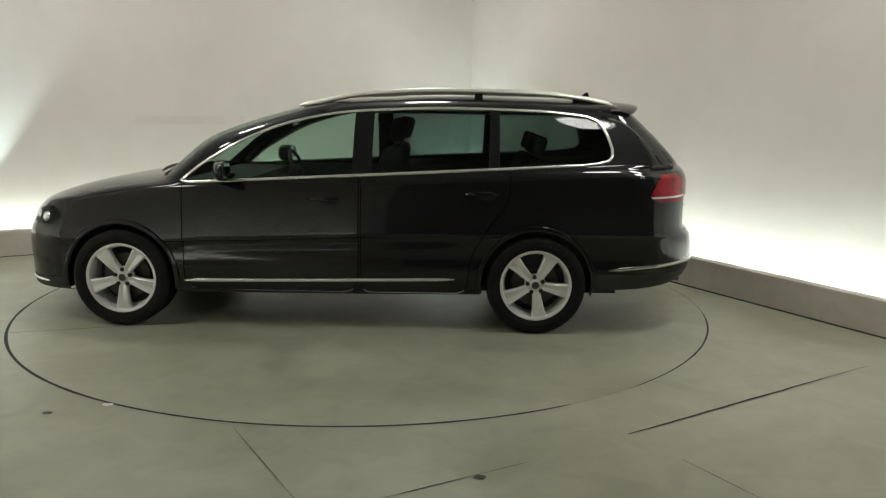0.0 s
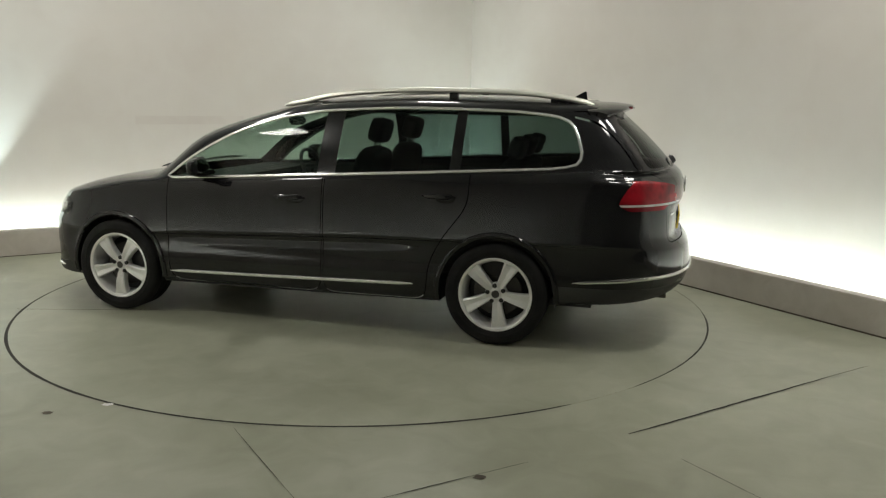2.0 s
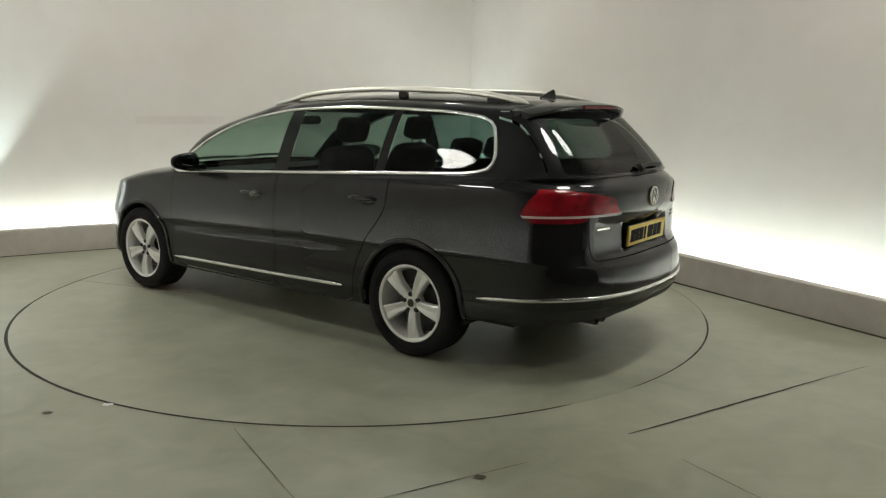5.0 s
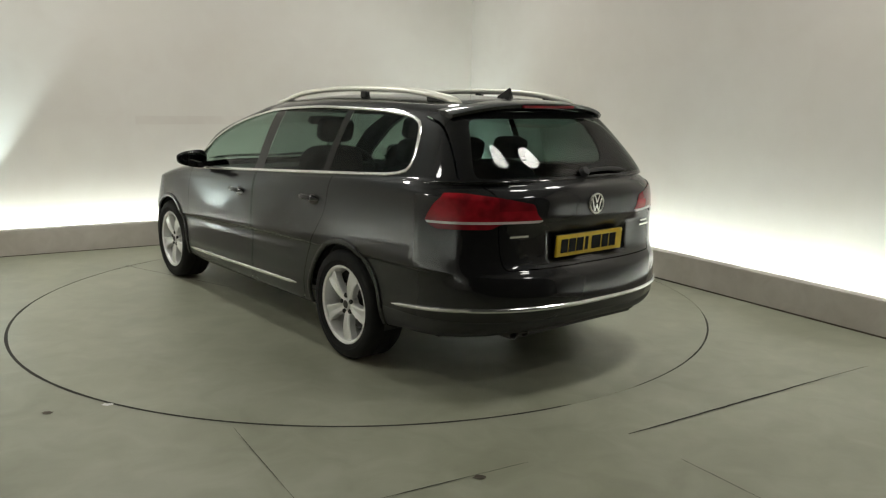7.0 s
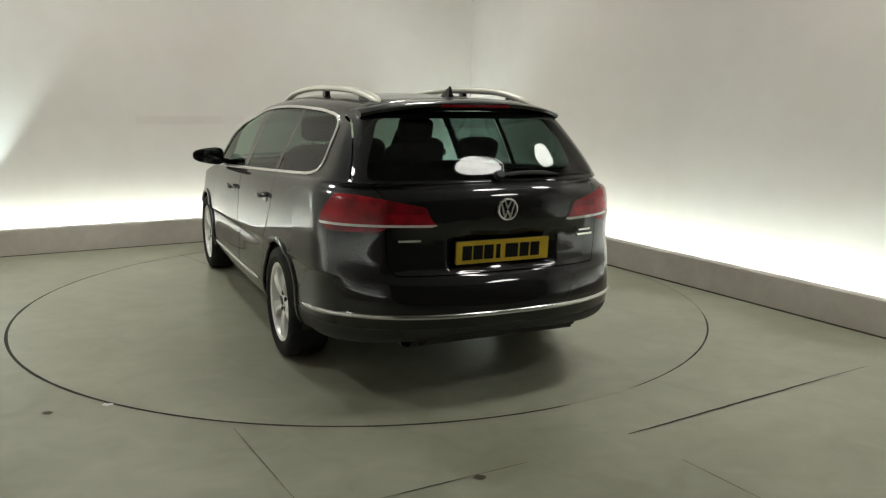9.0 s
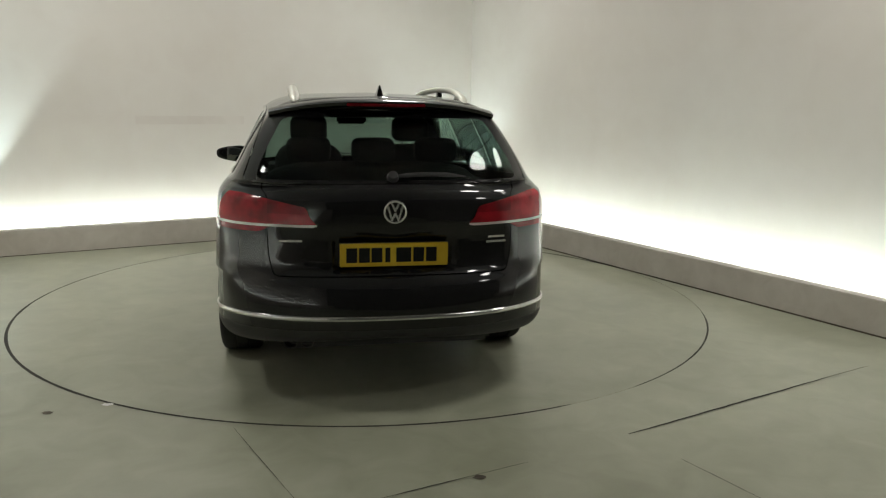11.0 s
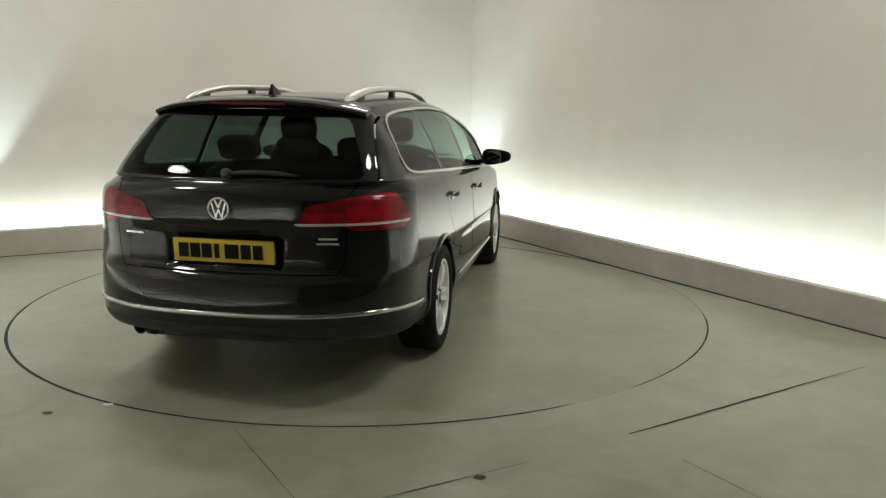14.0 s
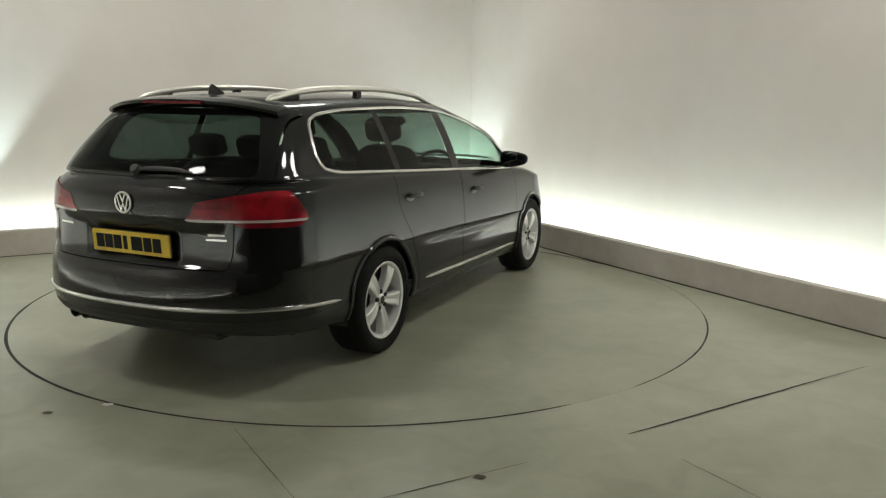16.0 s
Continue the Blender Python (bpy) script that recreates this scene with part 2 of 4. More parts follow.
def build_room():
    wb, ws = BACK_D + LEDGE_T + GAP, SIDE_D + LEDGE_T + GAP_E    # wall faces
    wall_box("wall_north", -FAR_D - 0.2, ws + 0.2, wb, wb + 0.2, -0.1, WALL_H, WALL, "plain off-white painted wall washed by light from below")
    wall_box("wall_east", ws, ws + 0.2, -FRONT_D - 0.2, wb, -0.1, WALL_H, WALL, "plain off-white painted wall washed by light from below")
    wall_box("wall_south", -FAR_D - 0.2, ws + 0.2, -FRONT_D - 0.2, -FRONT_D, -0.1, WALL_H, DARK_WALL, "plain dark grey painted wall")
    wall_box("wall_west", -FAR_D - 0.2, -FAR_D, -FRONT_D, wb, -0.1, WALL_H, WALL, "plain off-white painted wall")
    wall_box("ceiling", -FAR_D - 0.2, ws + 0.2, -FRONT_D - 0.2, wb + 0.2, WALL_H, WALL_H + 0.15, CEILING, "plain grey ceiling")
    wall_box("trim", -1.11, 0.03, wb - 0.0035, wb + 0.01, 1.215, 1.305, STRIP_PAINT, "faint raised strip on the painted wall", 0.0015)
    # low ledges that hide the strip lights
    wall_box("ledge_north", -FAR_D, SIDE_D + LEDGE_T, BACK_D, BACK_D + LEDGE_T, 0.0, LEDGE_H, LEDGE, "low beige plinth wall hiding a strip light", 0.006)
    wall_box("ledge_east", SIDE_D, SIDE_D + LEDGE_T, -FRONT_D, BACK_D, 0.0, LEDGE_H, LEDGE, "low beige plinth wall hiding a strip light", 0.006)
    wall_box("ledge_west", -FAR_D + 0.30, -FAR_D + 0.40, -FRONT_D, BACK_D, 0.0, LEDGE_H, LEDGE, "low beige plinth wall hiding a strip light", 0.006)
    wall_box("baseboard", SIDE_D - 0.006, SIDE_D, -FRONT_D, BACK_D, 0.0, 0.011, SCUFF, "dark dirty joint at the foot of the plinth")
    wall_box("baseboard", -FAR_D + 0.4, SIDE_D, BACK_D - 0.006, BACK_D, 0.0, 0.006, SCUFF, "dark dirty joint at the foot of the plinth")
    # strip lights behind the ledges, one tube after another
    tube = lathe([(0.0, -0.72), (0.016, -0.72), (0.016, 0.72), (0.0, 0.72)], 12, "x")
    me = mesh_of(tube, "strip_light", TUBE)

    def strip(a, b, turn):
        ob = new("strip_light", me)
        p = room(a, b, 0.10)
        ob.matrix_basis = pose(p.x, p.y, p.z, 0, 0, ANG + turn)
        tagged(ob, "white fluorescent tube behind the low ledge", "strip light", "strip lights")
    a = SIDE_D - 0.6
    while a > -FAR_D + 0.7:
        strip(a, BACK_D + LEDGE_T + 0.14, 0)
        a -= 1.5
    b = BACK_D - 0.5
    while b > -FRONT_D + 0.7:
        strip(SIDE_D + LEDGE_T + 0.18, b, 90)
        b -= 1.5
    b = BACK_D - 0.5
    while b > -FRONT_D + 0.7:
        strip(-FAR_D + 0.20, b, 90)
        b -= 1.5
    # uplights behind the ledges
    for a, b, power, half in UPLIGHTS:
        p = room(a, b, 0.10)
        up = thing("uplight", "small black uplight standing behind the low ledge, lit", "spotlight", "uplights", at=pose(*p))
        part("housing", lathe([(0.0, -0.10), (0.05, -0.10), (0.055, 0.0), (0.045, 0.0), (0.04, -0.03), (0.0, -0.04)], 24, "z"), PLASTIC, up)
    # ceiling lamps
    for a, b in LAMPS:
        p = room(a, b, 3.96)
        lamp = thing("ceiling_lamp", "round white ceiling lamp, lit", "lamp", "ceiling lamps", at=pose(*p))
        part("housing", lathe([(0.0, 0.24), (0.27, 0.24), (0.30, -0.03), (0.28, -0.03), (0.265, 0.0), (0.0, 0.01)], 40, "z"), STEEL, lamp)


def build_floor():
    # one slab with a round pit for the table
    bm = bmesh.new()
    n = 180
    inner = [bm.verts.new((TABLE_AT[0] + (TABLE_R + 0.0004) * math.cos(2 * math.pi * i / n), TABLE_AT[1] + (TABLE_R + 0.0004) * math.sin(2 * math.pi * i / n), 0)) for i in range(n)]
    low = [bm.verts.new((v.co.x, v.co.y, -0.06)) for v in inner]
    outer = [bm.verts.new((9.5 * math.cos(2 * math.pi * i / n), 9.5 * math.sin(2 * math.pi * i / n), 0)) for i in range(n)]
    for i in range(n):
        j = (i + 1) % n
        bm.faces.new((inner[i], inner[j], outer[j], outer[i]))
        bm.faces.new((inner[j], inner[i], low[i], low[j]))
    bm.faces.new(low)
    for f in bm.faces:
        f.normal_update()
    floor = part("floor", bm, FLOOR, None, "grey-beige painted concrete floor with hairline joints", smooth=False)
    tagged(floor, kind="structure")

    widths = [(0, 0.0008), (26, 0.0012), (30, 0.015), (58, 0.013), (80, 0.004), (140, 0.004), (160, 0.006), (182, 0.008), (200, 0.0105), (238, 0.0095), (256, 0.0085),
              (280, 0.0085), (292, 0.0065), (294, 0.0), (303, 0.0), (306, 0.004), (325, 0.006), (337, 0.0065), (345, 0.004), (350, 0.0012), (360, 0.0008)]
    bm = bmesh.new()
    rows = []
    for i in range(361):
        a = radians(i)
        w = curve(widths, i) * (0.8 + 0.5 * abs(noise.noise(Vector((i * 0.11, 2.0, 0.0))))) + 0.0002
        rows.append([bm.verts.new((TABLE_AT[0] + r * math.cos(a), TABLE_AT[1] + r * math.sin(a), 0.0012)) for r in (TABLE_R - w, TABLE_R + w)])
    for p, q in zip(rows, rows[1:]):
        bm.faces.new((p[0], p[1], q[1], q[0]))
    part("groove", bm, JOINT, floor, "dark gap round the turntable, filled with paint in places", smooth=False)

    def crack(name, p, q, w, label):
        p, q = Vector((*p, 0)), Vector((*q, 0))
        d = (q - p)
        side = Vector((-d.y, d.x, 0)).normalized() * w
        bm = bmesh.new()
        steps = 24
        rows = []
        for i in range(steps + 1):
            c = p + d * (i / steps) + side * noise.noise(Vector((i * 0.7, p.x, p.y))) * 0.6
            k = 0.45 + 0.55 * math.sin(math.pi * min(1, max(0, i / steps)))
            k *= 0.75 + 0.4 * abs(noise.noise(Vector((i * 0.37, q.x, 3.0))))
            rows.append([bm.verts.new(c + side * k + Vector((0, 0, 0.0025))), bm.verts.new(c - side * k + Vector((0, 0, 0.0025)))])
        for a, b in zip(rows, rows[1:]):
            bm.faces.new((a[0], a[1], b[1], b[0]))
        ob = part(name, bm, JOINT, floor, label, smooth=False)
        return ob
    crack("floor_joint", (-0.623, -2.52), (-0.27, -3.23), 0.0017, "dark hairline joint")
    crack("floor_joint", (0.04, -3.222), (0.43, -3.054), 0.0034, "dark hairline joint")
    crack("floor_joint", (0.43, -3.054), (0.66, -2.956), 0.002, "dark hairline joint")
    crack("floor_joint", (1.18, -2.708), (2.56, -2.022), 0.0080, "dark open joint")
    crack("floor_joint", (2.56, -2.022), (2.90, -1.857), 0.003, "dark hairline joint")
    crack("floor_joint", (1.32, -2.97), (1.52, -3.37), 0.0022, "dark hairline joint")

    def chip(x, y, r, mat, label):
        bm = bmesh.new()
        c = bm.verts.new((x, y, 0.006))
        rim = []
        for i in range(14):
            a = 2 * math.pi * i / 14
            k = r * (0.65 + 0.6 * abs(noise.noise(Vector((math.cos(a) * 1.7 + x, math.sin(a) * 1.7 + y, 0.3)))))
            rim.append(bm.verts.new((x + 1.5 * k * math.cos(a), y + k * math.sin(a), 0.002)))
        for i in range(14):
            bm.faces.new((c, rim[i], rim[(i + 1) % 14]))
        part("floor_chip", bm, mat, floor, label)
    chip(0.442, -3.074, 0.022, SCUFF, "small brown chip in the floor")
    chip(-1.53, -2.288, 0.022, SCUFF, "small brown chip in the floor")
    chip(-1.283, -2.20, 0.022, WHITE, "small white scrap")


def build_table():
    n = 180
    bm = lathe([(0.0, -0.05), (TABLE_R, -0.05), (TABLE_R, -0.002), (TABLE_R - 0.002, 0.0), (0.0, 0.0)], n, "z")
    ob = part("turntable", bm, FLOOR, None, "round flush turntable with a grey-beige painted concrete top")
    tagged(ob, category="turntable")
    for p, q in TABLE_JOINTS:
        p, q = Vector((*p, 0.0015)), Vector((*q, 0.0015))
        d = q - p
        side = Vector((-d.y, d.x, 0)).normalized() * 0.0025
        bm = bmesh.new()
        bm.faces.new([bm.verts.new(v) for v in (p + side, q + side, q - side, p - side)])
        part("plate_joint", bm, JOINT, ob, "thin dark joint", smooth=False)
    return ob


build_room()
build_floor()
table = build_table()
# ---------------------------------------------------------------- the car
# Car space: x forward, y to its left, z up; origin on the ground midway between the axles.
AXLE, TRACK, WHEEL_R = 1.356, 0.785, 0.3215


def belt(x):
    return 0.955 + (0.9 - x) * 0.055


def roof_edge(x):
    return curve([(0.10, 1.395), (-0.2, 1.430), (-0.8, 1.455), (-1.34, 1.447), (-1.7, 1.432), (-2.1, 1.415)], x)


def crease(x):
    return curve([(1.3, 0.575), (0.6, 0.598), (-0.5, 0.640), (-1.6, 0.655)], x)


def under(x):
    return curve([(-2.0, 0.295), (-1.65, 0.262), (-1.0, 0.235), (1.5, 0.215)], x)


# each ring runs from the nose's middle along the left flank to the tail's middle:
# nose x, cap length, power; tail x, cap length, power; half width; heights at nose, flank, tail
LOWER = [
    (2.10, 0.55, 2.5, -2.34, 0.56, 2.45, 0.800, 0.205, lambda x: under(x), 0.335),
    (2.20, 0.60, 2.5, -2.45, 0.56, 2.45, 0.872, 0.235, lambda x: under(x) + 0.018, 0.350),
    (2.235, 0.70, 2.35, -2.50, 0.56, 2.45, 0.9075, 0.33, lambda x: 0.395, 0.400),
    (2.24, 0.70, 2.35, -2.515, 0.56, 2.45, 0.9010, 0.46, lambda x: 0.515, 0.480),
    (2.235, 0.70, 2.35, -2.50, 0.56, 2.45, 0.9045, 0.56, lambda x: crease(x) - 0.020, 0.590),
    (2.22, 0.70, 2.35, -2.470, 0.53, 2.45, 0.9145, 0.62, crease, 0.640),
]
MIDDLE = [
    (2.195, 0.70, 2.35, -2.444, 0.505, 2.5, 0.9095, 0.66, lambda x: crease(x) + 0.075, 0.665),
    (2.17, 0.70, 2.35, -2.442, 0.505, 2.5, 0.895, 0.715, lambda x: belt(x) - 0.145, 0.85),
    (2.08, 0.60, 2.5, -2.445, 0.52, 2.45, 0.885, 0.785, lambda x: belt(x) - 0.085, 0.975),
    (1.92, 0.58, 2.5, -2.425, 0.56, 2.45, 0.877, 0.855, lambda x: belt(x) - 0.055, 1.045),
    (1.62, 0.50, 2.5, -2.390, 0.54, 2.45, 0.869, 0.925, lambda x: belt(x) - 0.030, 1.080),
    (1.22, 0.33, 2.6, -2.355, 0.44, 3.0, 0.860, 0.985, lambda x: belt(x) - 0.012, 1.098),
]
UPPER = [
    (1.16, 0.31, 2.7, -2.340, 0.42, 3.0, 0.842, 1.015, lambda x: belt(x) + 0.02, 1.118),
    (0.88, 0.34, 2.8, -2.205, 0.33, 3.2, 0.765, 1.238, lambda x: curve([(0.54, 1.225), (0, 1.215), (-1, 1.250), (-2.0, 1.270)], x), 1.260),
    (0.32, 0.27, 2.8, -2.035, 0.22, 3.4, 0.640, 1.428, roof_edge, 1.412),
    (0.24, 0.24, 2.8, -2.000, 0.20, 3.4, 0.600, 1.448, lambda x: roof_edge(x) + 0.026, 1.446),
    (0.02, 0.15, 2.6, -1.90, 0.16, 3.0, 0.440, 1.490, lambda x: roof_edge(x) + 0.066, 1.492),
    (-0.15, 0.05, 2.0, -1.85, 0.05, 2.0, 0.001, 1.515, lambda x: roof_edge(x) + 0.084, 1.510),
]
RINGS = LOWER + MIDDLE + UPPER
PINCH = {9: 0.055, 10: 0.075, 11: 0.100, 12: 0.105, 13: 0.115, 14: 0.115, 15: 0.11, 16: 0.10, 17: 0.0}    # how far the cabin narrows to the tail
NF, NS, NR, NK = 36, 140, 56, 7


def ring_points(ring, pinch):
    xf, lf, nf, xr, lr, nr, w, zf, zs, zr = ring
    pts = []

    def width(x):
        return w * (1 - (0.030 if x > -0.15 else pinch) * ((x + 0.15) / 1.9) ** 2)
    def even(n, power, length):
        """Angles that step evenly along a rounded corner."""
        s = np.linspace(0, 1, 600)
        a = math.pi / 2 * (s ** 2 * (3 - 2 * s))
        x, y = np.cos(a) ** (2 / power) * length, np.sin(a) ** (2 / power) * max(w, 0.01)
        d = np.concatenate([[0], np.cumsum(np.hypot(np.diff(x), np.diff(y)))])
        return np.interp(np.linspace(0, d[-1], n + 1), d, a)
    fa, ra = even(NF, nf, lf), even(NR, nr, lr)[::-1]
    for i in range(NF):
        a = fa[i]
        c, s = math.cos(a) ** (2 / nf), math.sin(a) ** (2 / nf)
        x = xf - lf + lf * c
        k = (1 - math.cos(a)) ** 1.2
        pts.append((x, s * width(x), zf + (zs(xf - lf) - zf) * k))
    x0, x1 = xf - lf, xr + lr
    for i in range(NS):
        x = x0 + (x1 - x0) * i / NS
        pts.append((x, width(x), zs(x)))
    for i in range(NR + 1):
        a = ra[i]
        c, s = max(0.0, math.cos(a)) ** (2 / nr), max(0.0, math.sin(a)) ** (2 / nr)
        x = x1 - lr * c
        k = (1 - math.sin(a)) ** 0.8
        pts.append((x, s * width(x), zs(x1) + (zr - zs(x1)) * k))
    return np.array(pts)


def skin():
    """The left half as a grid of points, columns along the car and rows upwards, with normals."""
    rows = np.array([ring_points(r, PINCH.get(i, 0.045)) for i, r in enumerate(RINGS)])          # rings, columns, 3
    nk, nc = rows.shape[:2]
    out = np.zeros(((nk - 1) * NK + 1, nc, 3))
    step = np.linalg.norm(np.diff(rows, axis=0), axis=2).max(axis=1) ** 0.6 + 1e-4
    t = np.concatenate([[0], np.cumsum(step)])
    sl = np.diff(rows, axis=0) / step[:, None, None]
    m = np.zeros_like(rows)
    m[0], m[-1] = sl[0], sl[-1]
    h0, h1 = step[:-1, None, None], step[1:, None, None]
    same = sl[:-1] * sl[1:] > 0
    with np.errstate(divide="ignore", invalid="ignore"):
        hm = (3 * (h0 + h1)) / ((2 * h1 + h0) / sl[:-1] + (h1 + 2 * h0) / sl[1:])
    m[1:-1] = np.where(same, hm, 0)
    for i in range(nk - 1):
        for j in range(NK + (i == nk - 2)):
            s, h = j / NK, step[i]
            out[i * NK + j] = (rows[i] * (1 + 2 * s) * (1 - s) ** 2 + m[i] * h * s * (1 - s) ** 2
                               + rows[i + 1] * s * s * (3 - 2 * s) - m[i + 1] * h * s * s * (1 - s))
    # the hollow round the number plate
    tail = out[:, NF + NS:]
    y, z = tail[..., 1], tail[..., 2]

    def ramp(v, a, b):
        s = np.clip((v - a) / (b - a), 0, 1)
        return s * s * (3 - 2 * s)
    dish = ramp(z, 0.655, 0.70) * ramp(-z, -0.90, -0.85) * ramp(0.62 - y, 0.0, 0.26)
    hollow = ramp(z, 0.672, 0.690) * ramp(-z, -0.846, -0.830) * ramp(0.312 - y, 0.0, 0.03)
    tail[..., 0] += 0.020 * dish + 0.024 * hollow
    # scallop under the crease of the doors
    flank = out[:, NF:NF + NS]
    x, z = flank[..., 0], flank[..., 2]
    depth = 0.010 * ramp(x, -1.02, -0.55) * ramp(-x, -1.05, -0.70)
    low = 0.556 + 0.03 * (0.9 - x)
    flank[..., 1] -= depth * np.exp(-((z - low) / 0.026) ** 2)
    du = np.gradient(out, axis=1)
    dk = np.gradient(out, axis=0)
    nrm = np.cross(dk, du)
    nrm /= np.linalg.norm(nrm, axis=2, keepdims=True) + 1e-12
    return out, nrm


GRID, NORMAL = skin()
ROWS, COLS = GRID.shape[:2]
if NORMAL[3 * NK, NF + 40][1] < 0:
    NORMAL = -NORMAL
NORMAL[:, 0, 1] = 0
NORMAL[:, -1, 1] = 0
NORMAL /= np.linalg.norm(NORMAL, axis=2, keepdims=True) + 1e-12

# every vertex: x y z, normal, column, ring, reach round the tail from its middle
reach = np.zeros(COLS)
line = GRID[8 * NK]
for c in range(COLS - 2, -1, -1):
    reach[c] = reach[c + 1] + np.linalg.norm(line[c] - line[c + 1])
kk, uu = np.meshgrid(np.arange(ROWS) / NK, np.arange(COLS), indexing="ij")
VERTS = [tuple(v) for v in np.concatenate([GRID, NORMAL, uu[..., None], kk[..., None], np.broadcast_to(reach, (ROWS, COLS))[..., None]], axis=2).reshape(-1, 9)]
FACES = [(r * COLS + c, r * COLS + c + 1, (r + 1) * COLS + c + 1, (r + 1) * COLS + c) for r in range(ROWS - 1) for c in range(COLS - 1)]
TAIL0 = NF + NS


def split(mesh, f):
    """Cut a mesh along f = 0. Returns the part with f > 0 and the part with f <= 0."""
    verts, faces = mesh
    verts = list(verts)
    need = {i for face in faces for i in face}
    val = [f(v) if i in need else 0.0 for i, v in enumerate(verts)]
    cut, inside, outside = {}, [], []
    for face in faces:
        s = [val[i] > 0 for i in face]
        if all(s):
            inside.append(face)
            continue
        if not any(s):
            outside.append(face)
            continue
        a, b = [], []
        for i, j in zip(face, face[1:] + face[:1]):
            (a if val[i] > 0 else b).append(i)
            if (val[i] > 0) != (val[j] > 0):
                key = (min(i, j), max(i, j))
                if key not in cut:
                    t = val[i] / (val[i] - val[j])
                    cut[key] = len(verts)
                    verts.append(tuple(p + (q - p) * t for p, q in zip(verts[i], verts[j])))
                    val.append(0.0)
                a.append(cut[key])
                b.append(cut[key])
        if len(a) > 2:
            inside.append(tuple(a))
        if len(b) > 2:
            outside.append(tuple(b))
    return (verts, inside), (verts, outside)


def panel(name, mesh, mat, parent, label="", sides=(1,), push=0.0):
    """A mesh object from a piece of the skin, on the left (1), the right (-1) or over both."""
    verts, faces = mesh
    if not faces:
        return None
    used = sorted({i for f in faces for i in f})
    pts, nrm, fs = [], [], []
    for s in sides:
        at = {i: k + len(pts) for k, i in enumerate(used)}
        for i in used:
            v = verts[i]
            pts.append((v[0] + push * v[3], s * (v[1] + push * v[4]), v[2] + push * v[5]))
            nrm.append((v[3], s * v[4], v[5]))
        fs += [tuple(at[i] for i in (f if s < 0 else f[::-1])) for f in faces]
    me = bpy.data.meshes.new(name)
    me.from_pydata(pts, [], fs)
    me.polygons.foreach_set("use_smooth", [True] * len(me.polygons))
    me.materials.append(mat)
    me.validate()
    p0 = me.polygons[len(me.polygons) // 2]
    if p0.normal.dot(Vector(nrm[p0.vertices[0]])) < 0:
        me.flip_normals()
    if len(me.vertices) == len(nrm):
        me.normals_split_custom_set_from_vertices(nrm)
    ob = new(name, me)
    ob.parent = parent
    return tagged(ob, label) if label else ob


def inside_poly(points):
    """Signed distance to a closed outline, positive inside."""
    pts = [(Vector(p), Vector(q)) for p, q in zip(points, points[1:] + points[:1])]

    def f(x, y):
        best, odd = 1e9, False
        for p, q in pts:
            d = q - p
            t = max(0.0, min(1.0, ((x - p.x) * d.x + (y - p.y) * d.y) / d.length_squared))
            best = min(best, math.hypot(x - p.x - t * d.x, y - p.y - t * d.y))
            if (p.y > y) != (q.y > y) and x < (q.x - p.x) * (y - p.y) / (q.y - p.y) + p.x:
                odd = not odd
        return best if odd else -best
    return f


def rounded(points, n=6, r=0.05):
    """The outline with its corners rounded."""
    out = []
    count = len(points)
    for i in range(count):
        a, b, c = Vector(points[i - 1]), Vector(points[i]), Vector(points[(i + 1) % count])
        k = min(r, (a - b).length * 0.45, (c - b).length * 0.45)
        p, q = b + (a - b).normalized() * k, b + (c - b).normalized() * k
        for j in range(n + 1):
            t = j / n
            out.append(tuple(p * (1 - t) ** 2 + b * 2 * t * (1 - t) + q * t * t))
    return out


def top_line(x):
    return curve([(0.945, 0.965), (0.845, 1.050), (0.69, 1.150), (0.50, 1.252), (0.31, 1.325), (0.09, 1.380), (-0.2, 1.420),
                  (-0.8, 1.443), (-1.34, 1.432), (-1.60, 1.412), (-1.74, 1.387)], x)


def window_outline():
    pts = [(x, top_line(x)) for x in np.linspace(0.945, -1.68, 60)]
    pts += [(-1.74, 1.375), (-1.772, 1.345), (-1.805, 1.28), (-1.832, 1.20), (-1.830, 1.155), (-1.808, 1.125), (-1.75, 1.108)]
    pts += [(x, belt(x)) for x in np.linspace(-1.66, 0.90, 40)]
    return [(float(a), float(b)) for a, b in pts]


def on_flank(x, z, lo=3.0, hi=16.0, push=0.0):
    """The point of the flank at (x, z), and its normal."""
    r0, r1, c0, c1 = int(lo * NK), int(hi * NK), NF - 4, TAIL0 + NR - 6
    sub = GRID[r0:r1, c0:c1]
    d = (sub[..., 0] - x) ** 2 + (sub[..., 2] - z) ** 2
    r, c = np.unravel_index(int(np.argmin(d)), d.shape)
    r, c = r + r0, c + c0
    n = NORMAL[r, c]
    # slide in the tangent plane to the exact place
    p = GRID[r, c].copy()
    y = p[1] - ((x - p[0]) * n[0] + (z - p[2]) * n[2]) / n[1]
    return Vector((x, y, z)) + Vector(n) * push, Vector(n)


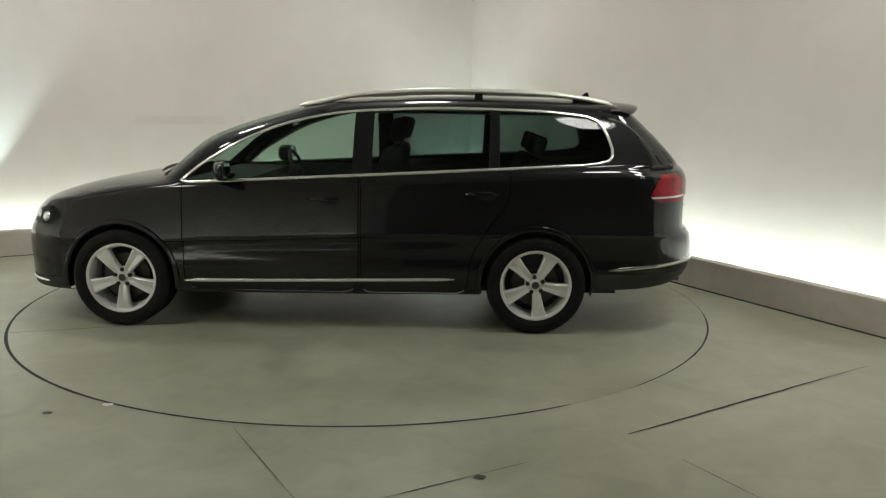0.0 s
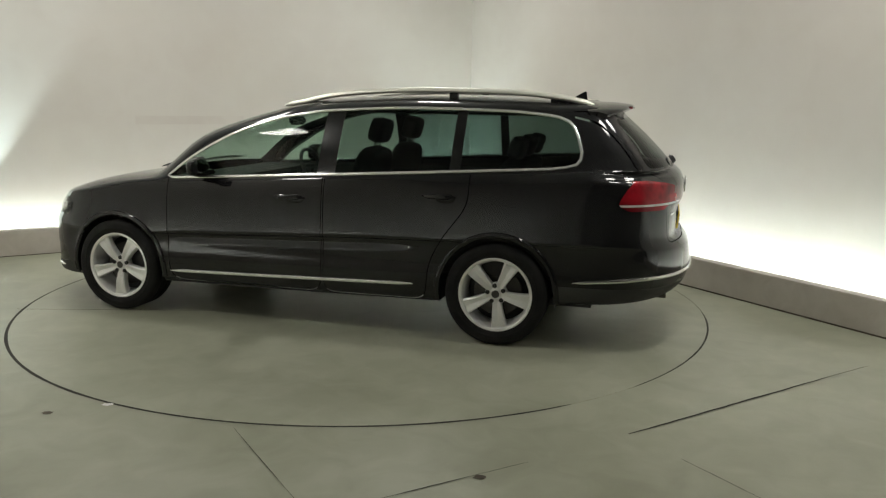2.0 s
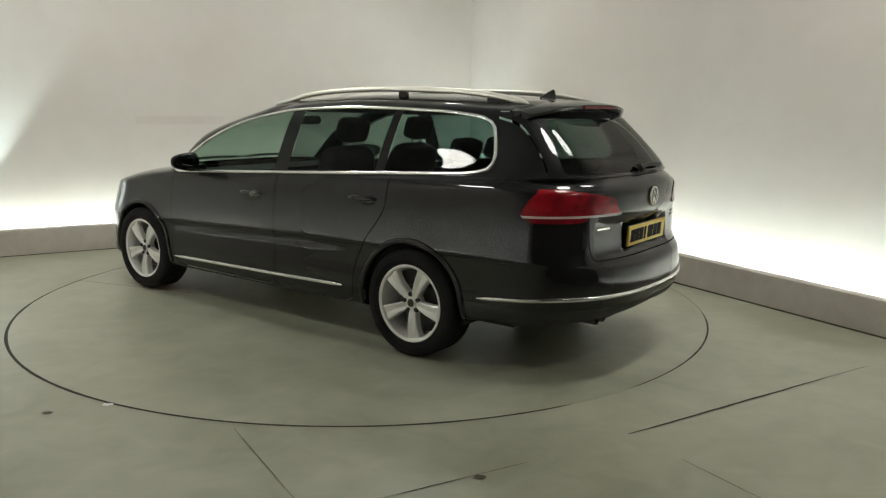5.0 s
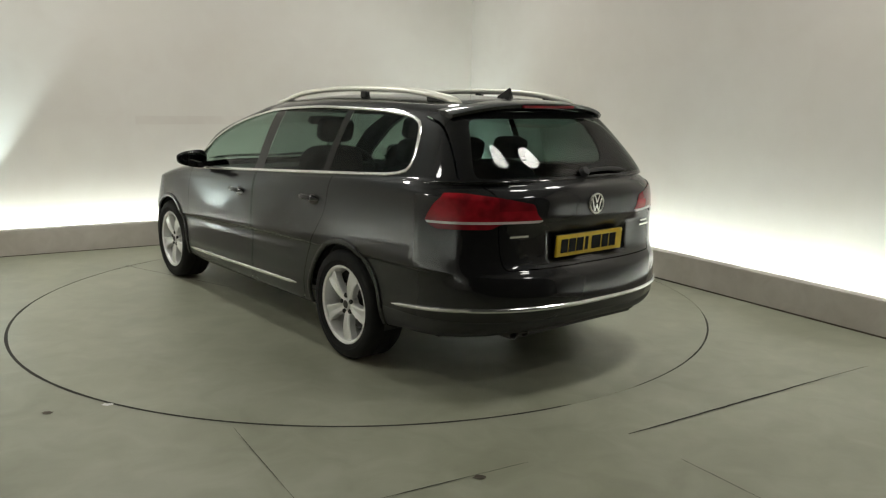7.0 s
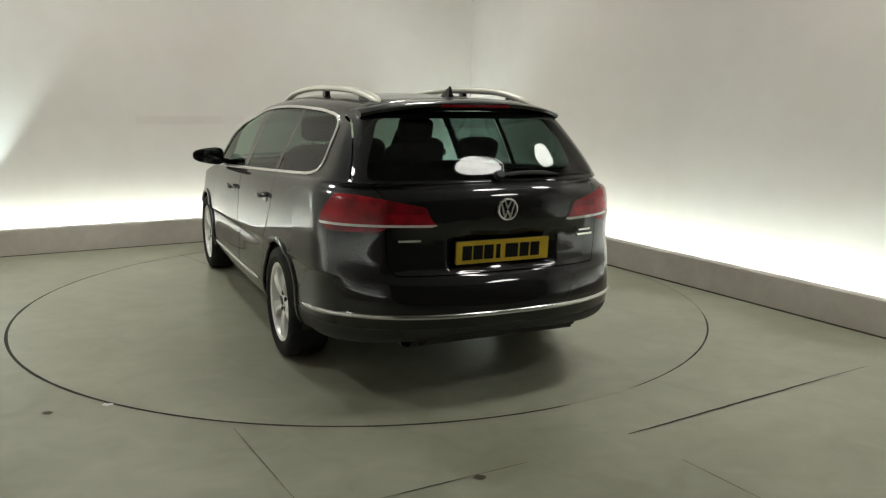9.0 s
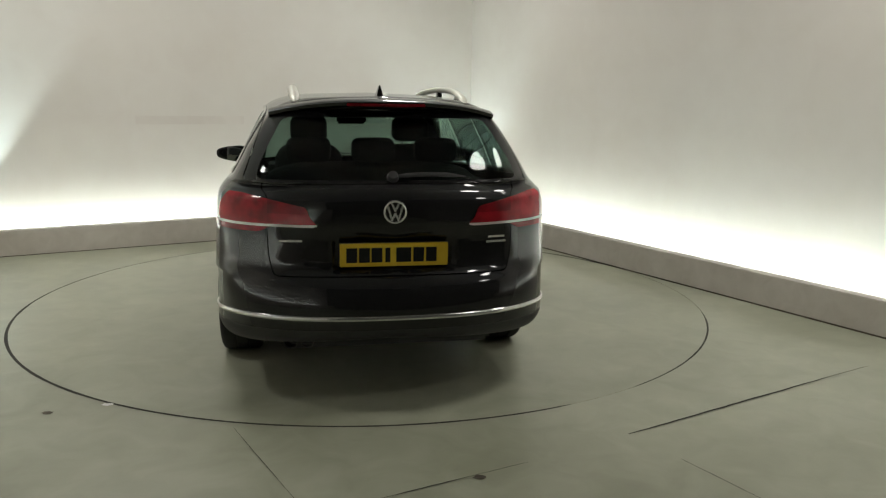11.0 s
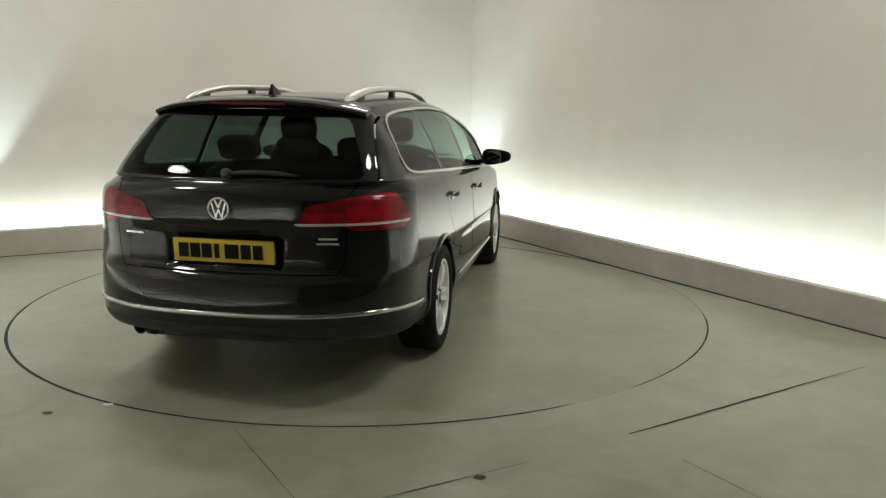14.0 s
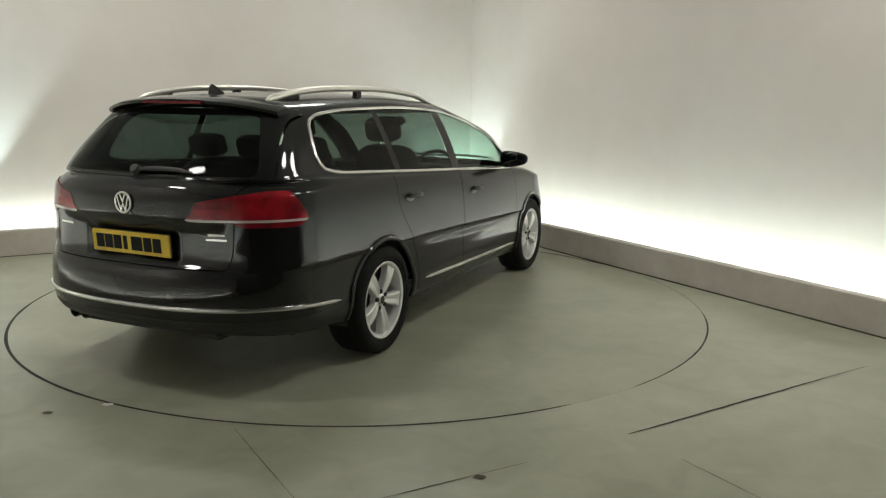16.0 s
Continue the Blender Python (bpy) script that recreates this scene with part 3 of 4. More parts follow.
def build_car():
    car = thing("estate_car", "black pearl estate car with silver roof rails on the turntable", "car")
    shell = (VERTS, FACES)

    def in_arch(v, r=0.368):
        if v[1] < 0.5 or v[2] > 0.9:
            return -1.0
        return max(r - math.hypot(v[0] - AXLE, v[2] - WHEEL_R), r - math.hypot(v[0] + AXLE, v[2] - WHEEL_R))
    _, shell = split(shell, in_arch)

    # side windows
    win_f = inside_poly(window_outline())

    def side_window(v):
        if v[1] < 0.45 or v[7] < 10.5 or v[7] > 15 or v[0] > 1.2:
            return -1.0
        return win_f(v[0], v[2])
    win, shell = split(shell, side_window)

    # windscreen and rear window
    def screen(v):
        if v[6] > NF + 8 or v[7] < 9.5 or v[7] > 16:
            return -1.0
        return min(NF * 0.74 - v[6], (v[7] - 11.15) * 4, (13.9 - v[7]) * 4)
    wind, shell = split(shell, screen)
    rear_f = inside_poly(rounded([(-1, 1.105), (0.655, 1.108), (0.628, 1.19), (0.520, 1.398), (-1, 1.402)], 6, 0.04))

    def backlight(v):
        if v[6] < TAIL0 or v[7] < 10.2 or v[7] > 15:
            return -1.0
        return rear_f(v[1], v[2])
    back, shell = split(shell, backlight)

    # tail lamps on the wing and on the tailgate
    lamp_f = inside_poly(rounded([(0.355, 0.893), (0.402, 0.935), (0.415, 0.986), (0.60, 1.020), (0.76, 1.040), (0.88, 1.040), (0.945, 0.990), (1.000, 0.905), (0.93, 0.866), (0.65, 0.866), (0.60, 0.893)], 4, 0.02))

    def lamp(v):
        if v[0] > -1.5 or not 5.5 < v[7] < 11:
            return -1.0
        return lamp_f(v[8], v[2])
    lamps, shell = split(shell, lamp)
    gap = inside_poly([(0.605, 0.0), (0.613, 0.0), (0.620, 2.0), (0.612, 2.0)])
    seam_l, lamps = split(lamps, lambda v: gap(v[8], v[2]))
    lower, upper = split(lamps, lambda v: 0.905 - v[2])
    base_l, clear = split(lower, lambda v: 0.893 - v[2])
    clear_in, clear_out = split(clear, lambda v: 0.61 - v[8])
    base_in, base_out = split(base_l, lambda v: 0.61 - v[8])
    lamps = upper
    inner, outer = split(lamps, lambda v: 0.61 - v[8])
    in_low, in_up = split(inner, lambda v: 0.955 - v[2])

    # lower edge of unpainted plastic, bumpers, doors, bonnet, tailgate
    low, shell = split(shell, lambda v: 2.05 - v[7] if v[6] >= TAIL0 - 10 else (1.0 - v[7] if v[6] > NF else 1.6 - v[7]))
    door_poly = rounded([(0.935, 0.255), (0.945, 1.50), (-0.215, 1.50), (-0.205, 0.255)], 4, 0.10)
    rear_poly = rounded([(-0.215, 0.255), (-0.225, 1.50), (-1.19, 1.50), (-1.175, 0.86), (-1.02, 0.66), (-0.93, 0.50), (-0.91, 0.255)], 4, 0.08)
    d1, d2 = inside_poly(door_poly), inside_poly(rear_poly)

    def door(fn):
        return lambda v: fn(v[0], v[2]) if v[1] > 0.45 and v[7] < 11.4 and NF - 6 < v[6] < TAIL0 else -1.0
    front_door, shell = split(shell, door(d1))
    rear_door, shell = split(shell, door(d2))
    front_door, _ = split(front_door, lambda v: door(d1)(v) - 0.005)
    rear_door, _ = split(rear_door, lambda v: door(d2)(v) - 0.005)
    gate_f = inside_poly(rounded([(-1, 0.655), (0.575, 0.655), (0.605, 0.74), (0.615, 0.86), (0.615, 1.04), (0.72, 1.10), (0.60, 1.44), (-1, 1.44)], 4, 0.03))

    def gate(v):
        if v[6] < TAIL0 - 4:
            return -1.0
        return gate_f(v[8] if v[2] < 1.1 else v[1], v[2])
    tailgate, shell = split(shell, gate)
    tailgate, _ = split(tailgate, lambda v: gate(v) - 0.005)

    def bumper(v):
        if v[0] > -1.6:
            return -1.0
        return curve([(0.0, 0.650), (0.70, 0.652), (0.85, 0.66), (1.1, 0.60), (1.35, 0.60)], v[8]) - v[2]
    rear_bumper, shell = split(shell, bumper)

    def front_bumper(v):
        return (0.655 + 0.0 * v[0] - v[2]) if v[0] > 1.45 else -1.0
    nose, shell = split(shell, front_bumper)
    fog_f = inside_poly(rounded([(1.80, 0.33), (1.87, 0.435), (2.3, 0.42), (2.3, 0.30), (1.93, 0.285)], 4, 0.02))
    fog, nose = split(nose, lambda v: fog_f(v[0], v[2]) if v[1] > 0.42 else -1.0)
    head_f = inside_poly(rounded([(1.80, 0.640), (1.745, 0.735), (1.84, 0.785), (2.02, 0.735), (2.2, 0.69), (2.2, 0.640)], 4, 0.03))

    def headlamp(v):
        return head_f(v[0], v[2]) if v[1] > 0.36 and v[0] > 1.4 and v[7] < 9.6 else -1.0
    heads, shell = split(shell, headlamp)

    def bonnet(v):
        return min((NF * 0.72 - v[6]) * 0.05, (v[7] - 7.0) * 0.1) if v[7] < 11.3 else -1.0
    hood, shell = split(shell, bonnet)
    roof, shell = split(shell, lambda v: (v[7] - 14.95) * 0.1)

    both = (1, -1)
    body = panel("body", shell, PAINT, car, sides=both)
    panel("roof", roof, PAINT, car, sides=both)
    panel("bonnet", hood, PAINT, car, sides=both)
    nb = panel("front_bumper", nose, PAINT, car, sides=both)
    rb = panel("rear_bumper", rear_bumper, PAINT, car, sides=both)
    panel("lower_trim", low, PLASTIC, car, "black plastic lower edge", sides=both)
    tg = panel("tailgate", tailgate, PAINT, car, sides=both)
    panel("rear_window", back, PRIVACY, tg, "dark tinted rear window", sides=both)
    panel("windscreen", wind, GLASS, car, "clear windscreen", sides=both)

    # dark lining just under the outer skin, seen in the door gaps
    liner = (VERTS, [f for f in FACES if 1.2 * NK < f[0] // COLS < 11 * NK])
    _, liner = split(liner, lambda v: in_arch(v, 0.37))
    panel("inner_shell", liner, SEAM, car, "dark inner shell", sides=both, push=-0.012)

    # glass split at the pillars
    rest = win
    p1 = inside_poly([(-0.145, 0.5), (-0.17, 1.6), (-0.295, 1.6), (-0.275, 0.5)])
    p2 = inside_poly([(-1.02, 0.5), (-1.05, 1.6), (-1.11, 1.6), (-1.10, 0.5)])
    pil1, rest = split(rest, lambda v: p1(v[0], v[2]))
    pil2, rest = split(rest, lambda v: p2(v[0], v[2]))
    g1, rest = split(rest, lambda v: v[0] + 0.2)
    g2, g3 = split(rest, lambda v: v[0] + 1.06)
    outline = window_outline()
    for s in both:
        fd = panel("front_door", front_door, PAINT, car, sides=(s,))
        rd = panel("rear_door", rear_door, PAINT, car, sides=(s,))
        panel("window", g1, GLASS, fd, "green tinted door glass", (s,), -0.004)
        panel("window", g2, PRIVACY, rd, "dark tinted door glass", (s,), -0.004)
        panel("quarter_window", g3, PRIVACY, car, "dark tinted quarter glass", (s,), -0.004)
        panel("pillar", pil1, GLOSS_BLACK, car, "gloss black pillar", (s,), -0.002)
        panel("pillar", pil2, GLOSS_BLACK, car, "gloss black pillar", (s,), -0.002)
        # chrome frame of the windows
        pts = [on_flank(x, z, 10.0, 15.5, 0.003) for x, z in outline]
        path = [Vector((p.x, s * p.y, p.z)) for p, n in pts]
        ups = [Vector((n.x, s * n.y, n.z)) for p, n in pts]
        part("window_trim", sweep(path, ups, 0.0100, 0.007, True), CHROME, car, "bright chrome window surround")
        # sill strip
        xs = np.linspace(0.93, -0.83, 40)
        pts = [on_flank(x, 0.318 + (0.93 - x) * 0.022, 0.5, 6.0, 0.004) for x in xs]
        part("sill_strip", sweep([Vector((p.x, s * p.y, p.z)) for p, n in pts], [Vector((n.x, s * n.y, n.z)) for p, n in pts], 0.011, 0.008, False, 8, 0.04), CHROME, car, "chrome sill strip")
        # handles
        for x0, parent in ((0.015, fd), (-0.99, rd)):
            z0 = belt(x0) - (0.150 if x0 > -0.5 else 0.158)
            path, ups = [], []
            for i in range(15):
                t = i / 14
                p, n = on_flank(x0 + 0.105 - 0.21 * t, z0 + 0.012 - 0.004 * t, 5, 11, 0.012 + 0.026 * math.sin(math.pi * t) ** 0.5)
                path.append(Vector((p.x, s * p.y, p.z)))
                ups.append(Vector((n.x, s * n.y, n.z)))
            part("door_handle", sweep(path, ups, 0.015, 0.008, False, 8, 0.2), PAINT, parent)
            p, n = on_flank(x0 - 0.04, z0, 5, 11, 0.001)
            bm = bmesh.new()
            bmesh.ops.create_uvsphere(bm, u_segments=20, v_segments=10, radius=1)
            bmesh.ops.transform(bm, matrix=Matrix.Translation((p.x, s * p.y, p.z)) @ Matrix.Diagonal((0.062, 0.004, 0.032, 1)), verts=bm.verts)
            part("handle_cup", bm, GLOSS_BLACK, parent)
        # tail lamps
        tl = panel("tail_lamp", outer, RED, car, "red tail lamp", (s,), 0.004)
        panel("lamp_strip", clear_out, CLEAR, tl, "pale reversing lamp strip", (s,), 0.005)
        panel("lamp_strip", clear_in, CLEAR, tg, "pale reversing lamp strip", (s,), 0.005)
        panel("lamp_base", base_out, RED_DARK, tl, "", (s,), 0.004)
        panel("lamp_base", base_in, RED_DARK, tg, "", (s,), 0.004)
        panel("inner_lamp", in_up, RED_DARK, tg, "dark red tail lamp", (s,), 0.004)
        panel("inner_lamp", in_low, RED, tg, "red tail lamp", (s,), 0.004)
        panel("lamp_gap", seam_l, GLOSS_BLACK, tg, "", (s,), -0.004)
        hl = panel("headlamp", heads, LENS, car, "clear headlamp", (s,), 0.002)
        panel("reflector", heads, LAMP_GREY, hl, "dark lamp housing", (s,), -0.050)
        for px, py, r in ((1.925, 0.715, 0.048), (2.02, 0.605, 0.045)):
            bm = lathe([(0.0, 0.05), (r * 0.6, 0.04), (r, 0.0), (r * 1.1, -0.02)], 24, "x")
            bmesh.ops.transform(bm, matrix=Matrix.Translation((px - 0.045, s * py, 0.695)) @ Matrix.Rotation(radians(38 * s), 4, "Z"), verts=bm.verts)
            part("lamp_bowl", bm, CHROME, hl, "bright lamp bowl")
        panel("fog_lamp_recess", fog, GLOSS_BLACK, nb, "black fog lamp recess", (s,), -0.003)
        bm = lathe([(0.0, 0.016), (0.03, 0.012), (0.038, 0.0), (0.040, -0.02)], 24, "x")
        bmesh.ops.transform(bm, matrix=Matrix.Translation((2.03, s * 0.62, 0.365)) @ Matrix.Rotation(radians(40 * s), 4, "Z"), verts=bm.verts)
        part("fog_lamp", bm, CLEAR, nb, "round clear fog lamp")
        pts = []
        for col in range(6, NF):
            row = int(np.argmin(np.abs(GRID[:4 * NK, col, 2] - 0.275)))
            if 1.86 < GRID[row, col, 0] < 2.2:
                pts.append((Vector(GRID[row, col]), Vector(NORMAL[row, col])))
        part("bumper_strip", sweep([Vector((p.x, s * p.y, p.z)) for p, n in pts], [Vector((n.x, s * n.y, n.z)) for p, n in pts], 0.009, 0.007, False, 8, 0.05), CHROME, nb, "chrome bumper strip")
        build_mirror(car, s)
        build_rail(car, s)
        # wheel-arch lips and liners
        for ax in (AXLE, -AXLE):
            path, ups = [], []
            for i in range(41):
                a = radians(-14 + 208 * i / 40)
                x, z = ax + 0.372 * math.cos(a), WHEEL_R + 0.372 * math.sin(a)
                if z < 0.245:
                    continue
                p, n = on_flank(x, z, 0.5, 9.0, 0.002)
                path.append(Vector((p.x, s * p.y, p.z)))
                ups.append(Vector((n.x, s * n.y, n.z)))
            part("arch_lip", sweep(path, ups, 0.018, 0.012), PAINT, car)
            bm = bmesh.new()
            rows = []
            for i in range(33):
                a = radians(-12 + 204 * i / 32)
                rows.append([bm.verts.new((ax + 0.372 * math.cos(a), s * y, WHEEL_R + 0.372 * math.sin(a))) for y in (0.48, 0.855)])
            for p, q in zip(rows, rows[1:]):
                bm.faces.new((p[0], p[1], q[1], q[0]))
            part("arch_liner", bm, PLASTIC, car, "black wheel-arch liner")
            build_wheel(car, ax, s)

    # chrome line round the rear bumper
    half = []
    for col in range(NF + 60, COLS):
        z = curve([(0.0, 0.466), (0.75, 0.464), (1.0, 0.450), (1.36, 0.415)], reach[col])
        row = int(np.argmin(np.abs(GRID[:6 * NK, col, 2] - z)))
        lo, hi = (row, row + 1) if GRID[row, col, 2] < z else (row - 1, row)
        t = (z - GRID[lo, col, 2]) / (GRID[hi, col, 2] - GRID[lo, col, 2])
        p = Vector(GRID[lo, col]).lerp(Vector(GRID[hi, col]), t)
        n = Vector(NORMAL[row, col])
        if p.x < -1.80:
            half.append((p + n * 0.003, n))
    full = half + [(Vector((p.x, -p.y, p.z)), Vector((n.x, -n.y, n.z))) for p, n in half[-2::-1]]
    part("bumper_strip", sweep([p for p, n in full], [n for p, n in full], 0.0115, 0.009, False, 8, 0.02), STRIP_CHROME, rb, "chrome bumper strip")
    for y0, y1, lean in ((0.62, -0.02, 0.05), (0.0, -0.55, 0.05)):
        path = [Vector((1.205 - 0.10 * abs(y / 0.8) ** 2.2, y, 1.006 + 0.01 * math.sin(math.pi * k / 11))) for k, y in enumerate(np.linspace(y0, y1, 12))]
        part("wiper", sweep(path, [Vector((0.5, 0, 0.8))] * 12, 0.012, 0.010, False, 8, 0.15), PLASTIC, car, "black windscreen wiper")
    build_tail(car, tg, rb)
    build_inside(car)
    return car


def build_mirror(car, s):
    bm = bmesh.new()
    bmesh.ops.create_uvsphere(bm, u_segments=28, v_segments=16, radius=1)
    for v in bm.verts:
        x, y, z = (math.copysign(abs(k) ** 0.62, k) for k in v.co)
        f = 1.0 if x > 0 else 0.35
        v.co = (0.635 + 0.060 * x * f * (1 - 0.25 * y) - 0.025 * y, s * (0.968 + 0.124 * y), 1.042 + 0.062 * z * (1 - 0.30 * y) + 0.006 * y)
    m = part("door_mirror", bm, PAINT, car, "black door mirror")
    bm = bmesh.new()
    bmesh.ops.create_uvsphere(bm, u_segments=24, v_segments=10, radius=1)
    bmesh.ops.transform(bm, matrix=Matrix.Translation((0.615, s * 0.968, 1.042)) @ Matrix.Diagonal((0.008, 0.108, 0.056, 1)), verts=bm.verts)
    part("mirror_glass", bm, MIRROR, m, "silvered mirror glass")
    bm = bmesh.new()
    box(bm, (0.60, 0.80, 0.985), (0.68, 0.95, 1.02), 0.010)
    if s < 0:
        bmesh.ops.scale(bm, vec=(1, -1, 1), verts=bm.verts)
    part("mirror_arm", bm, GLOSS_BLACK, m)


def build_rail(car, s):
    x0, x1 = 0.25, -1.87

    def place(x):
        t = (x0 - x) / (x0 - x1)
        y = 0.475 - 0.022 * abs(2 * t - 1) ** 2
        base = roof_edge(x) + 0.058
        return y, base, base + 0.052 * (1 - abs(2 * t - 1) ** 4.5)
    path, ups = [], []
    for x in np.linspace(x0, x1, 70):
        y, base, top = place(x)
        path.append(Vector((x, s * y, top - 0.004)))
        ups.append(Vector((0, s * 0.30, 1)))
    rail = part("roof_rail", sweep(path, ups, 0.026, 0.0175, False, 12, 0.025), RAIL, car, "bright aluminium roof rail")
    for a, b in ((0.17, 0.0), (-0.94, -0.995), (-1.60, -1.84)):
        bm = bmesh.new()
        rows = []
        for k in range(13):
            x = a + (b - a) * k / 12
            y, base, top = place(x)
            y *= s
            rows.append([bm.verts.new(v) for v in ((x, y - 0.018, base - 0.02), (x, y - 0.013, top - 0.006), (x, y + 0.013, top - 0.006), (x, y + 0.018, base - 0.02))])
        for p, q in zip(rows, rows[1:]):
            for k in range(4):
                bm.faces.new((p[k], p[(k + 1) % 4], q[(k + 1) % 4], q[k]))
        bm.faces.new(rows[0])
        bm.faces.new(rows[-1][::-1])
        part("rail_foot", bm, GLOSS_BLACK, rail, "black rail foot")


def build_wheel(car, ax, s):
    w = new("wheel")
    w.parent = car
    w.matrix_basis = pose(ax, s * TRACK, WHEEL_R, 0, 0, 0 if s > 0 else 180)
    R = WHEEL_R
    part("tyre", lathe([(0.222, -0.095), (0.250, -0.112), (0.290, -0.118), (R - 0.012, -0.108), (R, -0.088), (R, -0.04), (R - 0.006, -0.037), (R - 0.006, -0.03), (R, -0.027), (R, 0.027), (R - 0.006, 0.03),
                        (R - 0.006, 0.037), (R, 0.04), (R, 0.088), (R - 0.012, 0.108), (0.290, 0.118), (0.262, 0.117), (0.258, 0.113), (0.240, 0.110), (0.222, 0.098)], 64), RUBBER, w, "black rubber tyre")
    part("rim", lathe([(0.205, -0.09), (0.198, 0.03), (0.207, 0.080), (0.214, 0.101), (0.226, 0.107), (0.232, 0.106), (0.231, 0.098), (0.222, 0.09)], 64), ALLOY, w, "silver alloy rim")
    part("brake_disc", lathe([(0.0, 0.008), (0.15, 0.008), (0.156, 0.0), (0.15, -0.012), (0.0, -0.012)], 48), STEEL, w, "dull steel brake disc")
    part("wheel_back", lathe([(0.0, -0.05), (0.20, -0.05), (0.20, -0.06), (0.0, -0.06)], 32), PLASTIC, w)
    me = None
    for i in range(5):
        if me is None:
            bm = bmesh.new()
            rows = []
            for t in np.linspace(0, 1, 9):
                r = 0.045 + 0.172 * t
                hw = 0.024 + 0.022 * t + 0.006 * t ** 4
                y = 0.082 + 0.012 * math.sin(math.pi * t) + 0.012 * t
                rows.append([bm.verts.new(p) for p in ((-hw, y - 0.045, r), (-hw, y - 0.006, r), (-hw * 0.80, y, r), (-hw * 0.25, y - 0.004, r), (0, y - 0.007, r),
                                                       (hw * 0.25, y - 0.004, r), (hw * 0.80, y, r), (hw, y - 0.006, r), (hw, y - 0.045, r))])
            for p, q in zip(rows, rows[1:]):
                for j in range(8):
                    bm.faces.new((p[j], p[j + 1], q[j + 1], q[j]))
            me = mesh_of(bm, "spoke", ALLOY, True, 30)
        ob = new("spoke", me)
        ob.parent = w
        ob.matrix_basis = pose(0, 0, 0, 0, 36 + 72 * i + 8 * (ax < 0), 0)
    part("hub", lathe([(0.0, 0.088), (0.028, 0.088), (0.032, 0.084), (0.034, 0.078), (0.060, 0.080), (0.068, 0.072), (0.070, 0.04)], 40), ALLOY, w, "silver hub")
    part("centre_cap", lathe([(0.0, 0.092), (0.020, 0.092), (0.024, 0.089), (0.026, 0.085)], 32), STEEL, w, "grey centre cap")
    bolt = mesh_of(lathe([(0.0, 0.087), (0.013, 0.087), (0.0145, 0.083), (0.0145, 0.06)], 10), "wheel_bolt", PLASTIC)
    for i in range(5):
        a = radians(72 * i + 8 * (ax < 0))
        ob = new("wheel_bolt", bolt)
        ob.parent = w
        ob.location = (0.052 * math.sin(a), 0, 0.052 * math.cos(a))


def rear_at(y, z, push=0.0):
    """The point of the tail at half width y and height z."""
    sub = GRID[:, TAIL0:]
    d = (sub[..., 1] - abs(y)) ** 2 + (sub[..., 2] - z) ** 2
    d[:2 * NK] += 9
    r, c = np.unravel_index(int(np.argmin(d)), d.shape)
    p, n = Vector(sub[r, c]), Vector(NORMAL[r, TAIL0 + c])
    s = 1 if y >= 0 else -1
    x = p.x - ((abs(y) - p.y) * n.y + (z - p.z) * n.z) / n.x
    return Vector((x, y, z)) + Vector((n.x, s * n.y, n.z)) * push, Vector((n.x, s * n.y, n.z))


